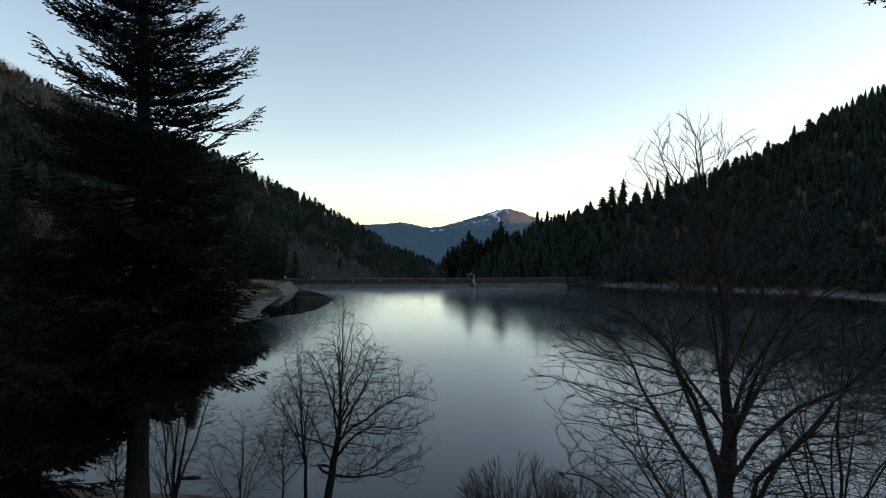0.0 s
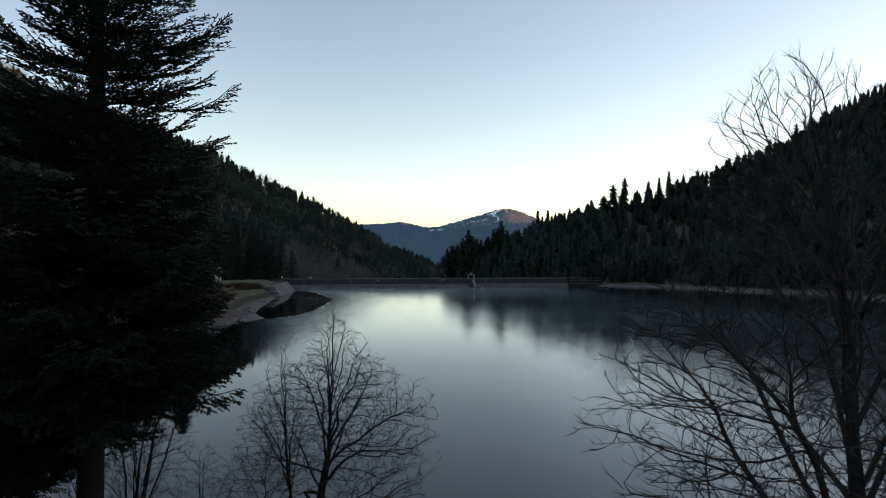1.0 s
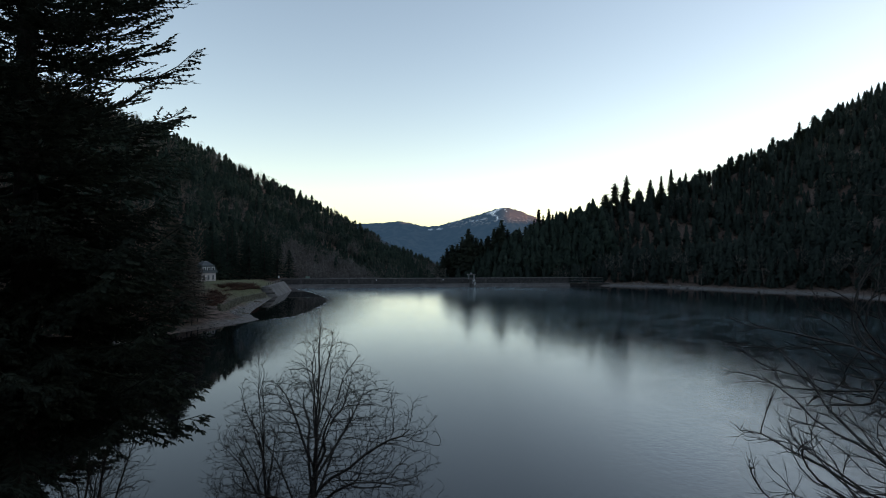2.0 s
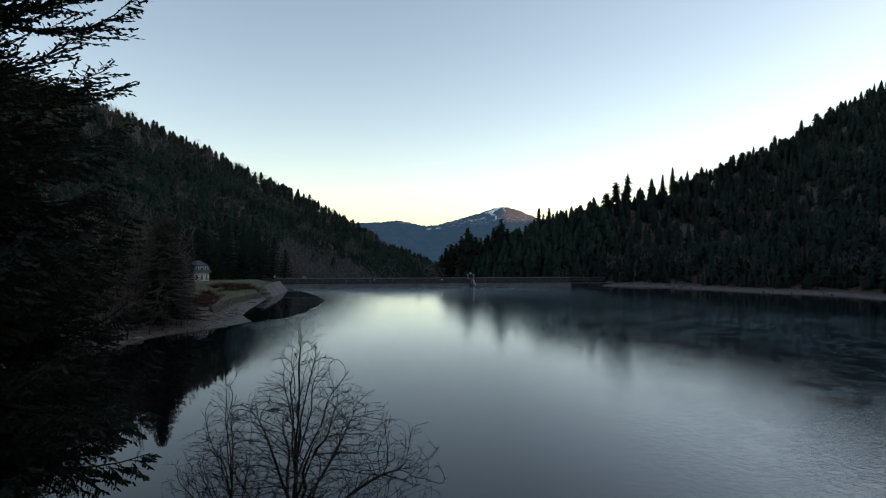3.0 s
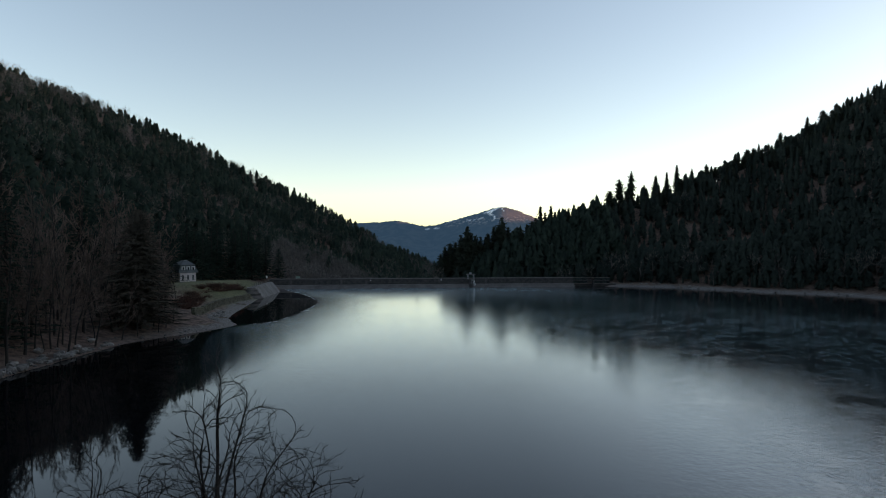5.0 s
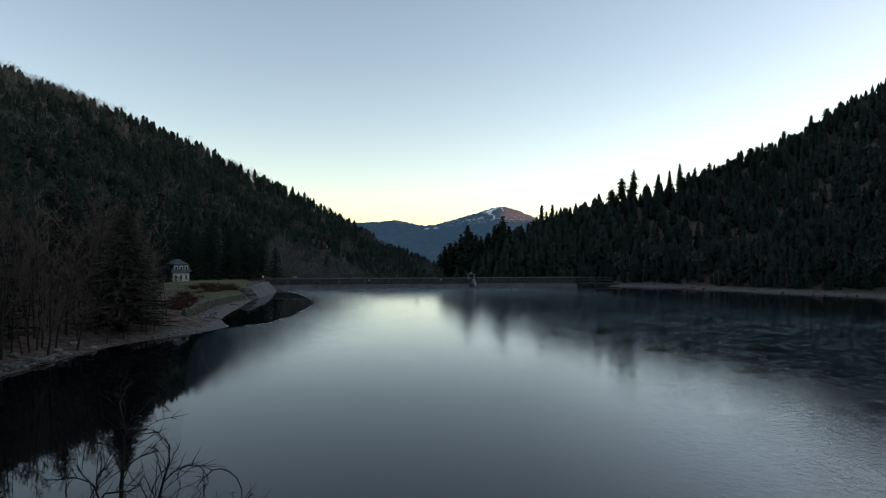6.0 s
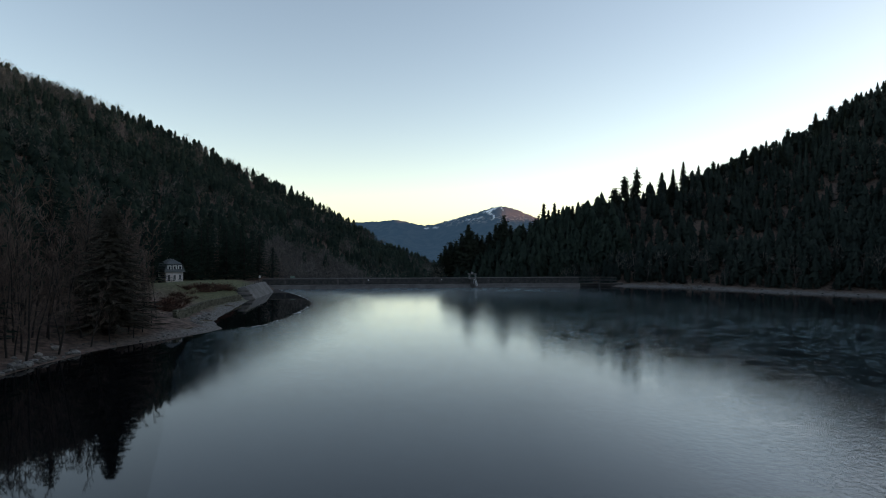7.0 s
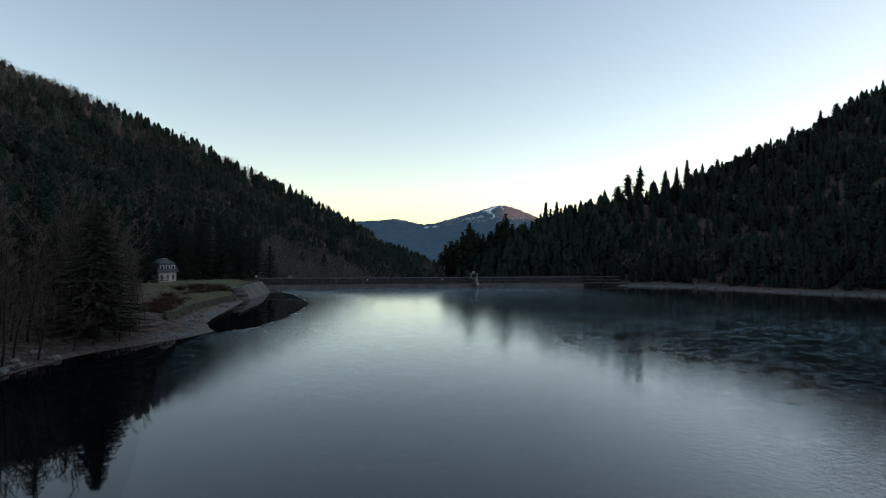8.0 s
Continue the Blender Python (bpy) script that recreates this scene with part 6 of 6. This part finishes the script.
place_filled_tree("bare_tree", "leafless clump of thin straight stems at the water's edge", -15.6, 32.6, seed=27, trunk_path=((0, 0, -0.3), (0.05, 0, 1.5), (0.2, 0, 4.0), (0.6, 0, 7.5)), radius=0.10,
                  shape=((8.4, 0.8, 0.6), (7.0, 0.8, 1.7), (5.0, 0.6, 2.1), (3.2, 0.4, 1.5), (1.8, 0.2, 0.6)), limbs=(6, 0.0, 0.8), points=1100, step=0.2, kill=0.27, tip=0.008, low_rise=0.8, rise=0.3, twig_span=0.45)
place_filled_tree("bare_tree", "small twiggy leafless tree on the near bank", -7.9, 22.4, seed=34, trunk_path=((0, 0, -0.3), (0.05, 0, 1.2), (0.1, 0, 2.6), (0.1, 0, 4.4)), radius=0.06,
                  shape=((4.9, 0.1, 0.3), (4.2, 0.1, 1.2), (3.2, 0.1, 2.0), (2.2, 0, 2.0), (1.2, 0, 1.0)), limbs=(8, 0.4, 2.2), points=1700, step=0.15, kill=0.2, tip=0.005, low_rise=0.5, rise=0.2, twig_span=0.3)
for k, (x, y, tall, wide) in enumerate(((-19.0, 38.4, 8.2, 2.2), (-11.8, 39.9, 6.4, 2.3), (-22.4, 38.4, 6.4, 1.7))):
    place_crown_tree("sapling", "thin leafless sapling at the water's edge", x, y, group="saplings at the water's edge", seed=80 + k, trunk_path=((0, 0, -0.3), (0.05, 0, tall * 0.2), (0.1, 0, tall * 0.7), (0.1, 0, tall * 0.98)), radius=0.06,
                     shape=((tall, 0.1, 0.2), (tall * 0.85, 0, wide * 0.75), (tall * 0.6, 0, wide), (tall * 0.35, 0, wide * 0.6), (tall * 0.2, 0, wide * 0.2)), limbs=(17, 0.3, tall * 0.65), tip=0.0072, crook=0.07, low_rise=0.3, gaps=(0.38, 0.3, 0.24), fan=38)


def build_bush(x, y, wide, tall, seed, label):
    """Many stems from one root, branching upwards into a dense dome of twigs."""
    rows = [(tall, 0, wide * 0.15), (tall * 0.93, 0, wide * 0.5), (tall * 0.75, 0, wide * 0.88), (tall * 0.5, 0, wide), (tall * 0.25, 0, wide * 0.7)]
    trunk, limbs = crown_tree(seed, ((0, 0, -0.2), (0.02, 0, 0.3), (0, 0.05, tall * 0.9)), 0.05, rows, (44, 0.05, tall * 0.3), tip=0.0045, crook=0.035, lift=0.03, gaps=(0.22, 0.2, 0.16), fan=28, slim=0.006, low_rise=0.5)
    ob = thing("bush", label, "bush", (x, y, z_at(x, y)))
    child("trunk", mesh_np("trunk", *trunk), bark, ob)
    child("crown", mesh_np("crown", *join(limbs)), twig_bark, ob)


build_bush(2.1, 16.5, 1.75, 4.2, 91, "dense leafless twiggy bush on the bank")
build_bush(4.0, 17.4, 1.6, 3.9, 92, "dense leafless twiggy bush on the bank")


def build_spruce(x, y, tall, crown, reach_most, seed, label, ring=7, skirt=0.0):
    """A tall spruce: a straight stem, and boughs that sweep out, hang and turn up at the tips."""
    base = z_at(x, y)
    rng = np.random.default_rng(seed)
    ob = thing("spruce_tree", label, "tree", (x, y, base))
    s = np.linspace(0, 1, 16)
    path = np.stack([0.25 * np.sin(s * 3), 0.1 * np.sin(s * 4), -0.5 + s * (tall + 0.5)], -1)
    rad = 0.0126 * tall * (1 - s) ** 0.85 + 0.02
    rad[0] *= 1.25
    child("trunk", smooth(mesh_np("trunk", *tubes(path[None], rad[None], 12))), bark, ob)

    def bough(length, droop, hang):
        """Along +x from the stem; shoots as spindles of needles."""
        k = 9
        u = np.linspace(0, 1, k)
        main = np.stack([u * length, 0.05 * length * np.sin(u * 5 + rng.uniform(0, 6)), length * (-droop * u + droop * 1.05 * u ** 3)], -1)
        wood_part = tubes(main[None], (0.045 * (1 - u) + 0.012)[None] * length / 5, 4)
        p, q, w = [], [], []
        n = int(length * (7 if hang else 7.2))
        for i in range(n):
            t = 0.08 + 0.92 * (i + rng.uniform(0, 1)) / n
            at = np.array([np.interp(t, u, main[:, j]) for j in range(3)])
            side = 1 if i % 2 else -1
            span = (0.33 * length * (1 - t) ** 0.65 + 0.36) * rng.uniform(0.65, 1.15)
            a = rng.uniform(0.55, 0.95)
            way = np.array([math.cos(a), side * math.sin(a), rng.uniform(-0.85, -0.2) if hang else rng.uniform(-0.34, 0.10)])
            way /= np.linalg.norm(way)
            bend = np.array([0.18, 0, rng.uniform(0.10, 0.30)]) * span
            last = at
            m = int(span * (6.5 if hang else 8)) + 2
            for jj in range(m):
                s1 = (jj + 1) / m
                b = at + way * span * s1 + bend * s1 ** 2
                p.append(last)
                q.append(b + (b - last) * 0.6)
                w.append(0.020 if hang else 0.027)
                last = b
                for sd in ((1, -1) if hang else ((1,) if jj % 2 else (-1,))):
                    c = sd * rng.uniform(0.5, 0.85)
                    w2 = np.array([way[0] * math.cos(c) - way[1] * math.sin(c), way[0] * math.sin(c) + way[1] * math.cos(c), way[2] * 0.7 + rng.uniform(-0.3, 0.2 if hang else 0.42)])
                    w2 /= np.linalg.norm(w2)
                    p.append(b)
                    q.append(b + w2 * rng.uniform(0.18, 0.40) * (1.15 - 0.5 * s1))
                    w.append(rng.uniform(0.030, 0.046) if hang else rng.uniform(0.025, 0.038))
        p, q, w = np.array(p), np.array(q), np.array(w)
        mid = p * 0.5 + q * 0.5
        d = (q - p) / (np.linalg.norm(q - p, axis=1, keepdims=True) + 1e-9)
        a = np.cross(d, np.array([0.1, 0.2, 1.0]))
        a /= np.linalg.norm(a, axis=1, keepdims=True) + 1e-9
        b = np.cross(d, a)
        roll = rng.uniform(0, 3.14, len(p))[:, None]
        off = 1.3 * w[:, None] * (a * np.cos(roll) + b * np.sin(roll))
        v = np.stack([p, mid - off, mid + off, q], 1).reshape(-1, 3)
        i0 = np.arange(len(p))[:, None] * 4
        f = np.concatenate([i0 + np.array([c]) for c in ((0, 1, 3), (0, 3, 2))])
        wf = wood_part[1]
        wt = np.concatenate([wf[:, [0, 1, 2]], wf[:, [0, 2, 3]]])
        return join([(wood_part[0], wt), (v, f)])
    stock = {}
    for size in (1.6, 3.0, 4.5, 6.0, 7.6):
        stock[size] = [mesh_np("bough", *bough(size, dr, k > 2)) for k, dr in enumerate((0.20, 0.30, 0.42, 0.30, 0.45))]
    z = crown
    turn = 0.0
    while z < tall - 0.6:
        s = z / tall
        reach = reach_most * (1 - ((z - crown) / (tall - crown))) ** 0.70 * min(1, 0.85 + 0.05 * (z - crown))
        for j in range(ring if s < 0.42 else ring - 1):
            length = reach * rng.uniform(0.62, 1.04) 
            a = turn + j * 6.283 / ring + rng.uniform(-0.25, 0.25)
            if skirt:
                length *= 1.12 if z < skirt + 3.5 and math.sin(a) > -0.35 else 0.95 if s < 0.4 else 0.9 if math.sin(a) < -0.2 else 1.08
            if skirt and 19 < z + base < 25 and math.cos(a) > 0.3:
                length = min(length, 5.9)
            if skirt and math.cos(a) > 0.15:
                length = min(length, 6.3 if z + base < 17 else 6.8)
            size = min(stock, key=lambda q: abs(q - length))
            me = stock[size][rng.integers(3) if s > 0.38 else 3 + rng.integers(2)]
            if z < skirt and math.cos(a) > -0.25:
                continue
            tilt = (0.26 - 1.12 * s) + rng.uniform(-0.2, 0.2)
            cx, cy = np.interp(z, path[:, 2], path[:, 0]), np.interp(z, path[:, 2], path[:, 1])
            m = Matrix.Translation((cx, cy, z + rng.uniform(-0.32, 0.32))) @ Matrix.Rotation(a, 4, "Z") @ Matrix.Rotation(tilt, 4, "Y") @ Matrix.Diagonal((length / size,) * 3 + (1,))
            child("bough", me, needle, ob, m=m)
        turn += 0.55
        z += 0.52 + 0.16 * s
    return ob


build_spruce(-16.3, 30.2, 43.0, 4.6, 8.1, 2, "tall dark spruce with drooping boughs on the bank", skirt=7.6)
build_spruce(-26.0, 34.0, 17.5, 1.2, 6.6, 9, "dark spruce standing beside a taller one", 5)
build_spruce(15.2, 13.2, 26.0, 14.7, 7.2, 6, "dark spruce with a bare lower stem on the bank", 5)


def near_bank_litter():
    r = random.Random(3)
    for k in range(16):
        x, y = r.uniform(-25, -17), r.uniform(29.5, 32.5)
        q = r.choice((0.15, 0.22, 0.32))
        ob = tagged(new("rock", r.choice(ROCKS)), "pale stone in leaf litter on the bank", "rock", "stones on the near bank")
        ob.matrix_basis = Matrix.Translation((x, y, z_at(x, y) + q * 0.2)) @ Matrix.Rotation(r.uniform(0, 6.28), 4, "Z") @ Matrix.Diagonal((q, q, q, 1))
    post = thing("stump", "short dark tree stump near the water", "stump", (-13.2, 30.0, z_at(-13.2, 30.0)))
    p = np.array([(0, 0, -0.2), (0.01, 0, 0.3), (0, 0.01, 0.62), (0, 0, 0.66)])
    child("trunk", mesh_np("trunk", *tubes(p[None], np.array([[0.2, 0.16, 0.15, 0.02]]), 9)), bark, post)


near_bank_litter()
